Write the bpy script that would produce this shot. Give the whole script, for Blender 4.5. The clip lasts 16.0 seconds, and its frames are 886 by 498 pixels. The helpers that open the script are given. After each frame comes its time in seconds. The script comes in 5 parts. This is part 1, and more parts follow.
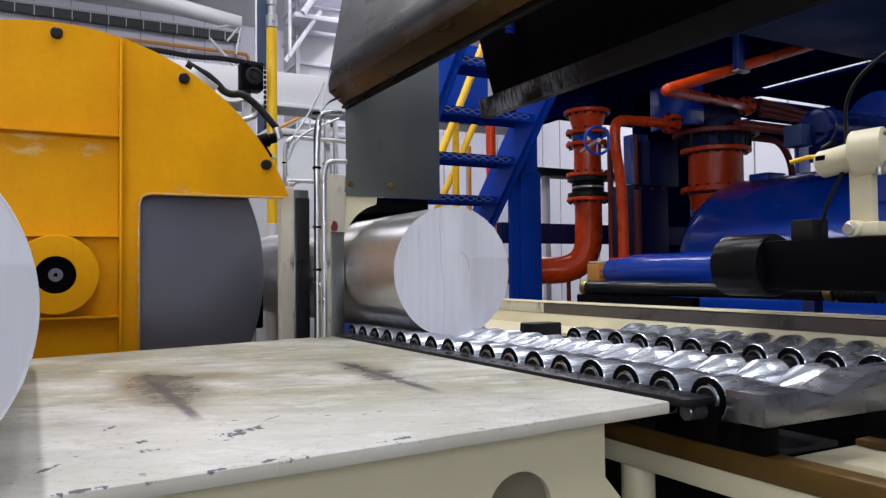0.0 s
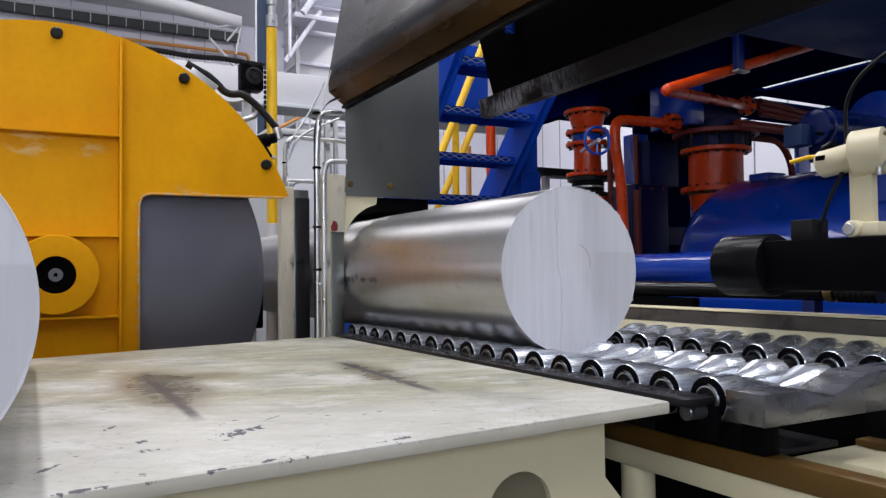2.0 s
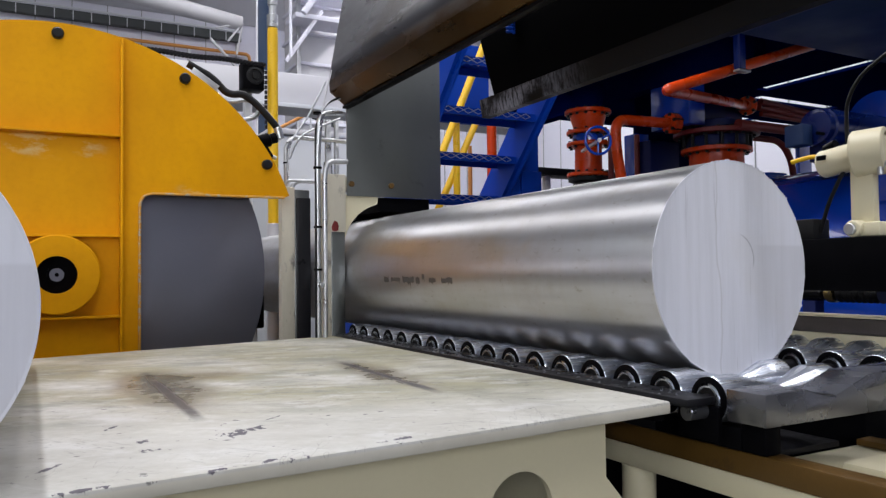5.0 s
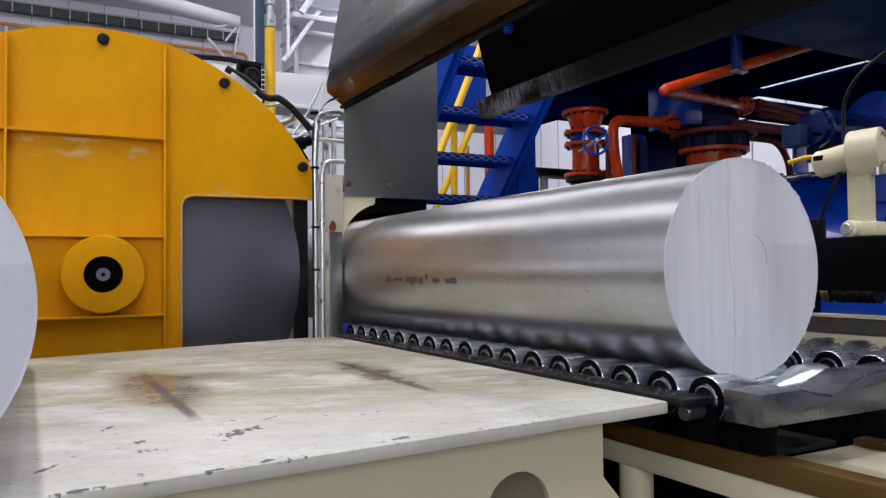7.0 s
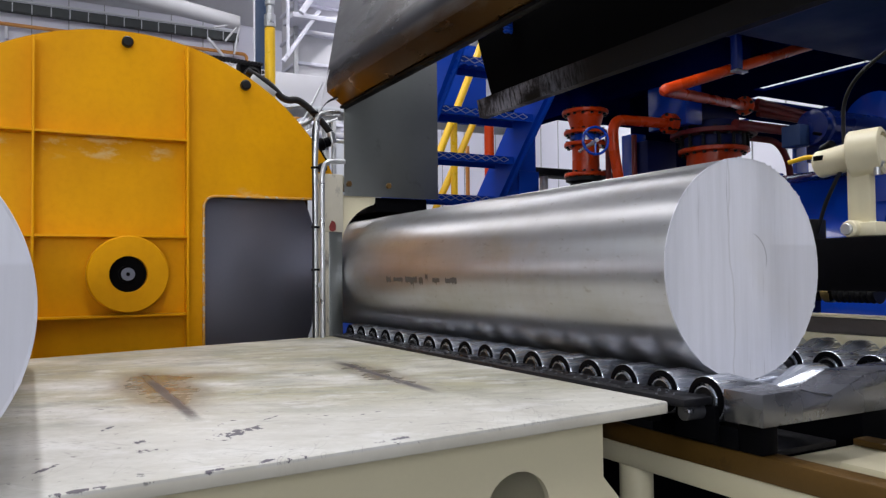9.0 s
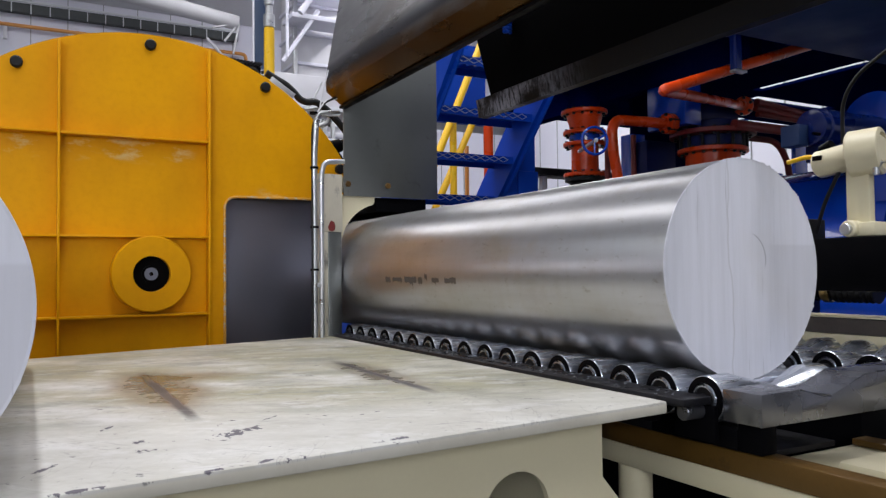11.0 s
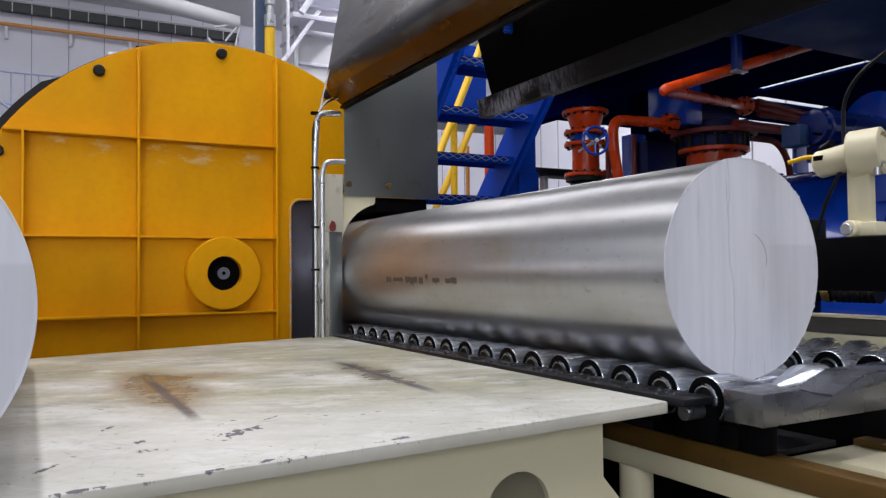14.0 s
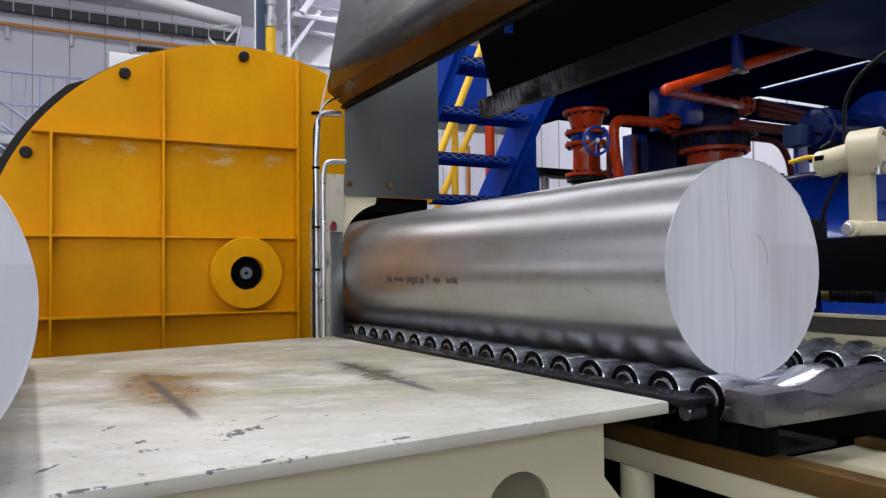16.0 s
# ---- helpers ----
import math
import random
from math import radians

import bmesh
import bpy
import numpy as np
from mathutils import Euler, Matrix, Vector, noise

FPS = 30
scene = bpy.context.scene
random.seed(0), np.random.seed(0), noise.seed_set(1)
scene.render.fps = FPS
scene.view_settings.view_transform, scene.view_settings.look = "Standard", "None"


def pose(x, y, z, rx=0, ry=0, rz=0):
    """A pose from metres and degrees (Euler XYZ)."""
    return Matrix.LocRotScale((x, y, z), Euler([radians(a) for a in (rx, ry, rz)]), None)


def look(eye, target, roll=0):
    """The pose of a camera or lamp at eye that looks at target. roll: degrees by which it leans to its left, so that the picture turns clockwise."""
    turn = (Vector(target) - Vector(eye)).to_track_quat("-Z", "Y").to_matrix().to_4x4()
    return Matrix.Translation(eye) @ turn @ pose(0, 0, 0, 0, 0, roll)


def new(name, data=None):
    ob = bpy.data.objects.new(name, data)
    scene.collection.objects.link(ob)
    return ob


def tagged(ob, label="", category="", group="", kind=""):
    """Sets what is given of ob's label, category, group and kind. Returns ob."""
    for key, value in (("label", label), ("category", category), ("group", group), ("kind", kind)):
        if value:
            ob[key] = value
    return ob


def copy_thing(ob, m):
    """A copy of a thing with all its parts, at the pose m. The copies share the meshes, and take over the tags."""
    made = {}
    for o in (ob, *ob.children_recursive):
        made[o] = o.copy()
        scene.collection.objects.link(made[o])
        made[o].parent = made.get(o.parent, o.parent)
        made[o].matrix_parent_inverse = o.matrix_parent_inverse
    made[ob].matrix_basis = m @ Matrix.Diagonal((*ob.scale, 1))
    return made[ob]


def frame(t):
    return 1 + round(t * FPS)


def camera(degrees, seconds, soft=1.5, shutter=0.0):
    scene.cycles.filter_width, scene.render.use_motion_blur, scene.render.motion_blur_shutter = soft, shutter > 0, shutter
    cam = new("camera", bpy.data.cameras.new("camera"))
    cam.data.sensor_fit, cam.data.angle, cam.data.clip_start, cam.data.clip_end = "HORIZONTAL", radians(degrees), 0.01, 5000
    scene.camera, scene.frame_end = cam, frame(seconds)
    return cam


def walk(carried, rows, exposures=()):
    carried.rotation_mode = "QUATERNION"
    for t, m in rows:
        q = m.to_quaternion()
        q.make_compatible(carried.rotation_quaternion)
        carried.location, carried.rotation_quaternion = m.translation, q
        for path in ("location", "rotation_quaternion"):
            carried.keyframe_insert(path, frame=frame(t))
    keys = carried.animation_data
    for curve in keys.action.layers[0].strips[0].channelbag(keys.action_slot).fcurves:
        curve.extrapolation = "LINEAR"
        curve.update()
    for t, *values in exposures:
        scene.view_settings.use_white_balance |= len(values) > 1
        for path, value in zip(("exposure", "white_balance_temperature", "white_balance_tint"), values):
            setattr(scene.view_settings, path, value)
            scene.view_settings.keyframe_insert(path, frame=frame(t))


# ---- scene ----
cam = camera(60.29, 16.0, soft=1.35)
EYE_Z, TURN = 1.09, -28.519


def aim(dx=0.0):
    """The camera's pose; dx: a slight shake to the side, in 1/1350 radians."""
    return Matrix.Translation((0, 0, EYE_Z)) @ Matrix.Rotation(dx / 1350, 4, "Z") @ pose(0, 0, 0, 91.752, 0.6013, TURN)


CAM_ROWS = [(0, 0), (2.5, 0), (3.0, 0.8), (3.5, 0.6), (4.0, 1.5), (6.6, 1.5), (6.7, -3), (9.0, -3), (11.5, -4.5), (13.0, -4.5),
            (13.1, -3), (14.0, -3), (14.5, -1.8), (15.0, -2.6), (15.5, -2.4), (16.0, -1.6)]
walk(cam, [(t, aim(d)) for t, d in CAM_ROWS])

# ---- world and lights ----
world = bpy.data.worlds.new("sky")
scene.world = world
world.use_nodes = True
wn = world.node_tree
sky = wn.nodes.new("ShaderNodeTexSky")
sky.sky_type, sky.sun_disc, sky.sun_elevation, sky.sun_rotation = "NISHITA", False, radians(45), radians(120)
wn.nodes["Background"].inputs["Strength"].default_value = 0.1
wn.links.new(sky.outputs[0], wn.nodes["Background"].inputs["Color"])
scene.view_settings.exposure = -0.22


def area_lamp(name, m, sx, sy, watts, color=(1, 1, 1)):
    data = bpy.data.lights.new(name, "AREA")
    data.shape, data.size, data.size_y, data.energy, data.color = "RECTANGLE", sx, sy, watts, color
    ob = new(name, data)
    ob.matrix_basis = m
    return ob


HALL_LAMPS = [(-0.25, 2.5), (2.4, 6.0), (0.7, -3.6), (-3.4, 3.0), (-3.0, 9.6), (1.7, 9.5), (7.7, 11.2), (5.8, -2.0)]
LAMP_WATTS = [395, 190, 215, 105, 200, 240, 900, 280]
LAMP_WIDTHS = [0.3, 1.7, 0.6, 1.4, 1.7, 1.7, 0.45, 0.45]
for (lx, ly), watts, wide in zip(HALL_LAMPS, LAMP_WATTS, LAMP_WIDTHS):
    area_lamp("hall_lamp_light", pose(lx, ly, 8.2), wide, 5.6, watts, (0.975, 0.968, 1.0))
# added fill light, as from assumed unseen windows behind the camera and to the left
area_lamp("fill_light", look((-3.0, -7.6, 3.0), (1.2, 2.0, 1.0)), 8.0, 2.4, 620, (0.90, 0.927, 1.0))
area_lamp("fill_light", look((-7.6, -1.0, 4.6), (1.0, 2.0, 1.0)), 6.0, 2.0, 150, (0.92, 0.96, 1.0))


# ---- materials ----
def links(nt, a, ai, b, bi):
    nt.links.new(a.outputs[ai], b.inputs[bi])


def material(name, base, rough=0.5, metal=0.0, spread=0.12, scale=9.0, fine=120.0, bump=0.06, dirt=None, dirt_at=0.62, dirt_scale=5.0,
             stretch=(1, 1, 1), coat=0.0, rough_spread=0.15, spec=0.5):
    """Painted or bare surface: two scales of tone, patches of dirt or wear, roughness and relief."""
    mat = bpy.data.materials.new(name)
    mat.use_nodes = True
    nt = mat.node_tree
    bsdf = nt.nodes["Principled BSDF"]
    tc = nt.nodes.new("ShaderNodeTexCoord")
    mp = nt.nodes.new("ShaderNodeMapping")
    mp.inputs["Scale"].default_value = stretch
    links(nt, tc, "Object", mp, 0)
    big, small = nt.nodes.new("ShaderNodeTexNoise"), nt.nodes.new("ShaderNodeTexNoise")
    big.inputs["Scale"].default_value, big.inputs["Detail"].default_value = scale, 6
    small.inputs["Scale"].default_value, small.inputs["Detail"].default_value = fine, 4
    links(nt, mp, 0, big, 0), links(nt, mp, 0, small, 0)
    mix = nt.nodes.new("ShaderNodeMix")
    mix.data_type = "RGBA"
    lo = [max(0, c * (1 - spread)) for c in base]
    hi = [min(1, c * (1 + spread)) for c in base]
    mix.inputs["A"].default_value, mix.inputs["B"].default_value = (*lo, 1), (*hi, 1)
    add = nt.nodes.new("ShaderNodeMath")
    add.operation = "MULTIPLY_ADD"
    add.inputs[1].default_value = 0.35
    links(nt, small, 0, add, 0), links(nt, big, 0, add, 2)
    sub = nt.nodes.new("ShaderNodeMath")
    sub.operation = "SUBTRACT"
    sub.inputs[1].default_value = 0.17
    links(nt, add, 0, sub, 0)
    links(nt, sub, 0, mix, "Factor")
    out, socket = mix, "Result"
    if dirt:
        dn = nt.nodes.new("ShaderNodeTexNoise")
        dn.inputs["Scale"].default_value, dn.inputs["Detail"].default_value, dn.inputs["Roughness"].default_value = dirt_scale, 9, 0.68
        links(nt, mp, 0, dn, 0)
        ramp = nt.nodes.new("ShaderNodeMapRange")
        ramp.inputs["From Min"].default_value, ramp.inputs["From Max"].default_value = dirt_at, dirt_at + 0.1
        links(nt, dn, 0, ramp, 0)
        m2 = nt.nodes.new("ShaderNodeMix")
        m2.data_type = "RGBA"
        m2.inputs["B"].default_value = (*dirt, 1)
        links(nt, ramp, 0, m2, "Factor"), links(nt, mix, "Result", m2, "A")
        out = m2
    nt.links.new(out.outputs[socket], bsdf.inputs["Base Color"])
    rr = nt.nodes.new("ShaderNodeMapRange")
    rr.inputs["To Min"].default_value, rr.inputs["To Max"].default_value = max(0.02, rough - rough_spread), min(1, rough + rough_spread)
    rr.inputs["From Min"].default_value, rr.inputs["From Max"].default_value = 0.3, 0.7
    links(nt, big, 0, rr, 0)
    nt.links.new(rr.outputs[0], bsdf.inputs["Roughness"])
    bsdf.inputs["Metallic"].default_value = metal
    bsdf.inputs["Coat Weight"].default_value = coat
    bsdf.inputs["Specular IOR Level"].default_value = spec
    if bump:
        bp = nt.nodes.new("ShaderNodeBump")
        bp.inputs["Strength"].default_value, bp.inputs["Distance"].default_value = bump, 0.004
        links(nt, small, 0, bp, "Height")
        nt.links.new(bp.outputs[0], bsdf.inputs["Normal"])
    return mat


YELLOW_EDGE = material("yellow_pipe_paint", (0.86, 0.52, 0.010), 0.38, spread=0.08, bump=0.02)
BLUE = material("blue_paint", (0.003, 0.046, 0.40), 0.22, coat=0.7, rough_spread=0.06, spread=0.16, scale=4, bump=0.03, dirt=(0.012, 0.02, 0.07), dirt_at=0.66)
# Darker blue of press parts, with the shade around the press mixed in.
BLUE_DARK = material("dark_shaded_blue_paint", (0.004, 0.010, 0.075), 0.5, spread=0.2, scale=4, bump=0.03, spec=0.25)
# Platform blue with the shade of its underside put into the colour.
SHADED_NAVY = material("shaded_navy_underside", (0.001, 0.004, 0.045), 0.8, spread=0.2, scale=4, bump=0.0, spec=0.0)
BLUE_PALE_DARK = material("slate_box_paint", (0.012, 0.035, 0.11), 0.5, spread=0.1, scale=3, bump=0.02)
MOTOR_BLUE = material("dark_glossy_blue", (0.003, 0.014, 0.12), 0.25, spread=0.2, scale=4, bump=0.02)
DRUM_BLACK = material("black_drum_paint", (0.004, 0.004, 0.005), 0.30, spread=0.3, scale=5, bump=0.03, spec=0.12)
STAIR_BLUE = material("blue_stair_paint", (0.003, 0.045, 0.36), 0.40, spread=0.16, scale=4, bump=0.03, spec=0.15)
SLATE = material("slate_blue_paint", (0.012, 0.032, 0.075), 0.6, spread=0.1, scale=3, bump=0.02)
RED = material("red_pipe_paint", (0.64, 0.055, 0.006), 0.30, spec=0.3, spread=0.14, scale=7, bump=0.03, dirt=(0.20, 0.02, 0.01), dirt_at=0.68)
RED_DARK = material("dark_red_paint", (0.16, 0.014, 0.012), 0.5, spread=0.15, bump=0.02)
CREAM = material("cream_paint", (0.69, 0.63, 0.44), 0.45, spread=0.06, scale=5, bump=0.03, dirt=(0.40, 0.36, 0.26), dirt_at=0.66, dirt_scale=6)
CREAM_WORN = material("worn_cream_paint", (0.56, 0.52, 0.42), 0.5, spread=0.12, scale=12, bump=0.08, dirt=(0.13, 0.12, 0.115), dirt_at=0.555, dirt_scale=16,
                      stretch=(1, 1, 0.35))
WHITE_WALL = material("white_panel", (0.70, 0.70, 0.785), 0.6, spread=0.03, scale=0.6, fine=8, bump=0.0)
GREY_WALL = material("grey_panel", (0.30, 0.31, 0.32), 0.6, spread=0.05, scale=0.6, fine=8, bump=0.0)
ROOF = material("roof_sheet", (0.68, 0.685, 0.71), 0.5, spread=0.06, scale=0.8, fine=10, bump=0.0)
STEEL_WHITE = material("white_steel_paint", (0.61, 0.605, 0.635), 0.5, spread=0.05, scale=1.5, fine=12, bump=0.0)
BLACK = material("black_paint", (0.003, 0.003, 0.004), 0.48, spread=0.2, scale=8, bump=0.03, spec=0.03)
RUBBER = material("black_rubber", (0.009, 0.009, 0.010), 0.45, spread=0.15, bump=0.03, spec=0.25)
GREY_PLATE = material("grey_steel_plate", (0.21, 0.22, 0.215), 0.34, rough_spread=0.03, metal=0.95, spread=0.12, scale=3, fine=40, bump=0.03, dirt=(0.15, 0.155, 0.15), dirt_at=0.6, dirt_scale=9)
DARK_STEEL = material("dark_oily_steel", (0.013, 0.013, 0.016), 0.38, metal=0.2, spread=0.25, scale=10, bump=0.06, spec=0.25, dirt=(0.010, 0.010, 0.011), dirt_at=0.55)
BLOCK_STEEL = material("ground_steel", (0.185, 0.19, 0.215), 0.28, metal=0.85, spread=0.15, scale=16, bump=0.04, dirt=(0.08, 0.08, 0.09), dirt_at=0.6)
CHROME = material("bright_roller_steel", (0.84, 0.875, 0.94), 0.20, metal=0.95, spread=0.06, scale=14, bump=0.012, rough_spread=0.06)
GALV = material("galvanised_steel", (0.55, 0.56, 0.57), 0.38, metal=0.9, spread=0.1, scale=20, bump=0.02)
STAINED = material("stained_rail_steel", (0.085, 0.070, 0.062), 0.5, metal=0.2, spread=0.3, scale=9, bump=0.05, dirt=(0.03, 0.026, 0.024), dirt_at=0.55)
OILY = material("oily_roller_steel", (0.22, 0.23, 0.26), 0.25, metal=0.95, spread=0.3, scale=14, bump=0.03)
BRASS = material("brass", (0.55, 0.40, 0.16), 0.3, metal=1.0, bump=0.02)
RUST = material("rusty_brown_steel", (0.125, 0.066, 0.014), 0.45, metal=0.3, spread=0.3, scale=7, bump=0.06, dirt=(0.05, 0.025, 0.012), dirt_at=0.58)
CONCRETE = material("concrete_floor", (0.030, 0.029, 0.027), 0.6, spread=0.25, scale=1.2, fine=40, bump=0.05)
BLADE = material("saw_blade_steel", (0.215, 0.22, 0.28), 0.42, metal=0.85, spread=0.06, scale=2.5, fine=60, bump=0.01, rough_spread=0.05)
# Near-black hood inside, with almost no gloss.
HOOD_IN = material("near_black_hood_inside", (0.002, 0.002, 0.0026), 0.7, spread=0.3, scale=5, bump=0.02, spec=0.015)
ORANGE = material("orange_duct_paint", (0.60, 0.26, 0.06), 0.5, spread=0.06, bump=0.0)
SLOT_GREY = material("dark_grey_duct", (0.045, 0.052, 0.052), 0.6, spread=0.15, bump=0.0)
GREY_PAINT = material("grey_machine_paint", (0.58, 0.60, 0.63), 0.5, spread=0.08, scale=2, bump=0.0)


GLOSS_BLACK = material("glossy_black_rod", (0.006, 0.006, 0.008), 0.16, spread=0.3, scale=6, bump=0.02, rough_spread=0.06)
YELLOW_WORN = material("chipped_yellow_paint", (0.60, 0.30, 0.03), 0.45, spread=0.1, dirt=(0.45, 0.42, 0.36), dirt_at=0.5, dirt_scale=40)
BLUE_PALE = material("pale_blue_paint", (0.40, 0.43, 0.62), 0.5, spread=0.08, bump=0.0)


class Graph:
    """Short forms for building a node tree."""

    def __init__(self, name):
        self.mat = bpy.data.materials.new(name)
        self.mat.use_nodes = True
        self.nt = self.mat.node_tree
        self.bsdf = self.nt.nodes["Principled BSDF"]
        self.coord = self.nt.nodes.new("ShaderNodeTexCoord").outputs["Object"]
        sep = self.nt.nodes.new("ShaderNodeSeparateXYZ")
        self.nt.links.new(self.coord, sep.inputs[0])
        self.x, self.y, self.z = sep.outputs

    def put(self, socket, v):
        if isinstance(v, bpy.types.NodeSocket):
            self.nt.links.new(v, socket)
        else:
            socket.default_value = v

    def math(self, op, a, b=0.0, c=0.0, clamp=False):
        n = self.nt.nodes.new("ShaderNodeMath")
        n.operation, n.use_clamp = op, clamp
        for s, v in zip(n.inputs, (a, b, c)):
            self.put(s, v)
        return n.outputs[0]

    def noise(self, scale, stretch=(1, 1, 1), detail=5, rough=0.55, shift=(0, 0, 0), turn=0.0):
        mp, tm = self.nt.nodes.new("ShaderNodeMapping"), self.nt.nodes.new("ShaderNodeMapping")
        mp.inputs["Scale"].default_value, mp.inputs["Location"].default_value = stretch, shift
        tm.inputs["Rotation"].default_value = (0, 0, turn)
        self.nt.links.new(self.coord, tm.inputs[0])
        self.nt.links.new(tm.outputs[0], mp.inputs[0])
        n = self.nt.nodes.new("ShaderNodeTexNoise")
        n.inputs["Scale"].default_value, n.inputs["Detail"].default_value, n.inputs["Roughness"].default_value = scale, detail, rough
        self.nt.links.new(mp.outputs[0], n.inputs[0])
        return n.outputs[0]

    def ramp(self, v, a, b, lo=0.0, hi=1.0):
        n = self.nt.nodes.new("ShaderNodeMapRange")
        n.interpolation_type = "SMOOTHSTEP"
        for s, w in zip(n.inputs, (v, a, b, lo, hi)):
            self.put(s, w)
        return n.outputs[0]

    def mix(self, fac, a, b):
        n = self.nt.nodes.new("ShaderNodeMix")
        n.data_type = "RGBA"
        self.put(n.inputs["Factor"], fac)
        for s, v in (("A", a), ("B", b)):
            self.put(n.inputs[s], (*v, 1) if isinstance(v, tuple) else v)
        return n.outputs["Result"]

    def bump(self, v, strength, dist=0.003):
        n = self.nt.nodes.new("ShaderNodeBump")
        n.inputs["Strength"].default_value, n.inputs["Distance"].default_value = strength, dist
        self.nt.links.new(v, n.inputs["Height"])
        self.nt.links.new(n.outputs[0], self.bsdf.inputs["Normal"])

    def done(self, color, rough, metal=0.0, coat=0.0):
        self.put(self.bsdf.inputs["Base Color"], color)
        self.put(self.bsdf.inputs["Roughness"], rough)
        self.bsdf.inputs["Metallic"].default_value = metal
        self.bsdf.inputs["Coat Weight"].default_value = coat
        return self.mat


def table_top():
    """Worn cream paint: olive smears to the back, two burn streaks along y, brown halo, chips, scuffs and fine scratches."""
    g = Graph("scorched_cream_top")
    n1, n2 = g.noise(5, (0.8, 1.5, 1), 8, 0.66, (0, 0, 0), 0.5), g.noise(60, detail=5)
    col = g.mix(g.ramp(n1, 0.36, 0.66), (0.60, 0.595, 0.57), (0.50, 0.488, 0.45))
    col = g.mix(g.ramp(n2, 0.35, 0.72, 0.0, 0.28), col, (0.42, 0.41, 0.38))
    back = g.ramp(g.math("MULTIPLY_ADD", g.x, 0.35, g.y), 1.15, 1.55, 0.12, 1.0)
    for scale, sh, lo, hi, most, tone in ((2.2, 3, 0.34, 0.58, 0.85, (0.31, 0.29, 0.18)), (4.5, 8, 0.46, 0.62, 0.70, (0.23, 0.235, 0.20)), (9, 5, 0.54, 0.66, 0.65, (0.19, 0.19, 0.18)), (16, 15, 0.58, 0.68, 0.6, (0.15, 0.15, 0.15))):
        m = g.math("MULTIPLY", g.ramp(g.noise(scale, (0.75, 1.7, 1), 10, 0.74, (sh, 0, 0), 0.52), lo, hi, 0.0, most), back)
        col = g.mix(m, col, tone)
    pale = g.ramp(g.noise(8, (0.9, 1.5, 1), 8, 0.70, (7, 2, 0), 0.5), 0.54, 0.66, 0.0, 0.5)
    col = g.mix(pale, col, (0.64, 0.635, 0.63))
    wob = g.math("MULTIPLY_ADD", g.noise(9, detail=5, rough=0.65), 0.14, -0.07)
    rough = g.ramp(n1, 0.3, 0.7, 0.48, 0.66)
    wob2 = g.math("MULTIPLY_ADD", g.noise(30, (1, 0.4, 1), 5, 0.65), 0.016, -0.008)
    for x0, lean, yc, half, w, halo, hy, tone in ((0.231, 0.0, 1.54, 0.36, 0.0125, 0.125, 1.60, (0.15, 0.125, 0.085)), (0.650, 0.03, 1.47, 0.30, 0.012, 0.060, 1.50, (0.17, 0.14, 0.10))):
        off = g.math("SUBTRACT", g.math("SUBTRACT", g.x, x0), g.math("MULTIPLY", g.math("SUBTRACT", g.y, yc), lean))
        t = g.math("DIVIDE", g.math("SUBTRACT", g.y, yc), half)
        taper = g.math("SUBTRACT", 1.0, g.math("MULTIPLY", t, t), clamp=True)
        wide = g.math("ABSOLUTE", g.math("ADD", off, wob))
        th = g.math("DIVIDE", g.math("SUBTRACT", g.y, hy), half * 1.0)
        taper_h = g.math("SUBTRACT", 1.0, g.math("MULTIPLY", th, th), clamp=True)
        hm = g.math("MULTIPLY", g.ramp(wide, halo, 0.0), taper_h)
        hm = g.math("MULTIPLY", hm, g.ramp(g.noise(18, detail=6, rough=0.65, shift=(2, 6, 0)), 0.25, 0.6, 0.55, 1.0))
        col = g.mix(g.math("MULTIPLY", hm, 0.92), col, tone)
        rough = g.math("MULTIPLY_ADD", hm, -0.45, rough, clamp=True)
        core = g.math("MULTIPLY", g.ramp(g.math("ABSOLUTE", g.math("ADD", off, wob2)), w * 1.25, w * 0.35), g.ramp(taper, 0.0, 0.6))
        col = g.mix(g.math("MULTIPLY", core, 0.95), col, (0.055, 0.048, 0.052))
        rough = g.math("MAXIMUM", rough, g.math("MULTIPLY", core, 0.46))
    # a brown smear drawn sideways from the first burn
    du = g.math("ADD", g.math("MULTIPLY", g.math("SUBTRACT", g.x, 0.31), 0.90), g.math("MULTIPLY", g.math("SUBTRACT", g.y, 1.735), -0.43))
    dv = g.math("ADD", g.math("MULTIPLY", g.math("SUBTRACT", g.x, 0.31), 0.43), g.math("MULTIPLY", g.math("SUBTRACT", g.y, 1.735), 0.90))
    su, sv = g.math("DIVIDE", du, 0.17), g.math("DIVIDE", g.math("ADD", dv, g.math("MULTIPLY", wob, 0.6)), 0.095)
    smear = g.ramp(g.math("ADD", g.math("MULTIPLY", su, su), g.math("MULTIPLY", sv, sv)), 1.0, 0.0, 0.0, 0.6)
    col = g.mix(smear, col, (0.20, 0.155, 0.075))
    rough = g.math("MULTIPLY_ADD", smear, -0.30, rough, clamp=True)
    # scratches to bare metal, and thin pale ones
    for sx, sy, sh, turn, tone, most in ((1.2, 9.0, 4, 0.3, (0.13, 0.12, 0.13), 0.75), (7.0, 1.2, 12, 0.5, (0.15, 0.14, 0.14), 0.6), (1.0, 7.0, 21, 0.9, (0.72, 0.71, 0.70), 0.5), (8.0, 1.0, 31, -0.6, (0.15, 0.14, 0.14), 0.6)):
        thin = g.math("ABSOLUTE", g.math("SUBTRACT", g.noise(4.5, (sx, sy, 1), 2, 0.5, (sh, sh, 0), turn), 0.5))
        patch = g.ramp(g.noise(7, detail=3, shift=(sh, 0, 3)), 0.50, 0.60)
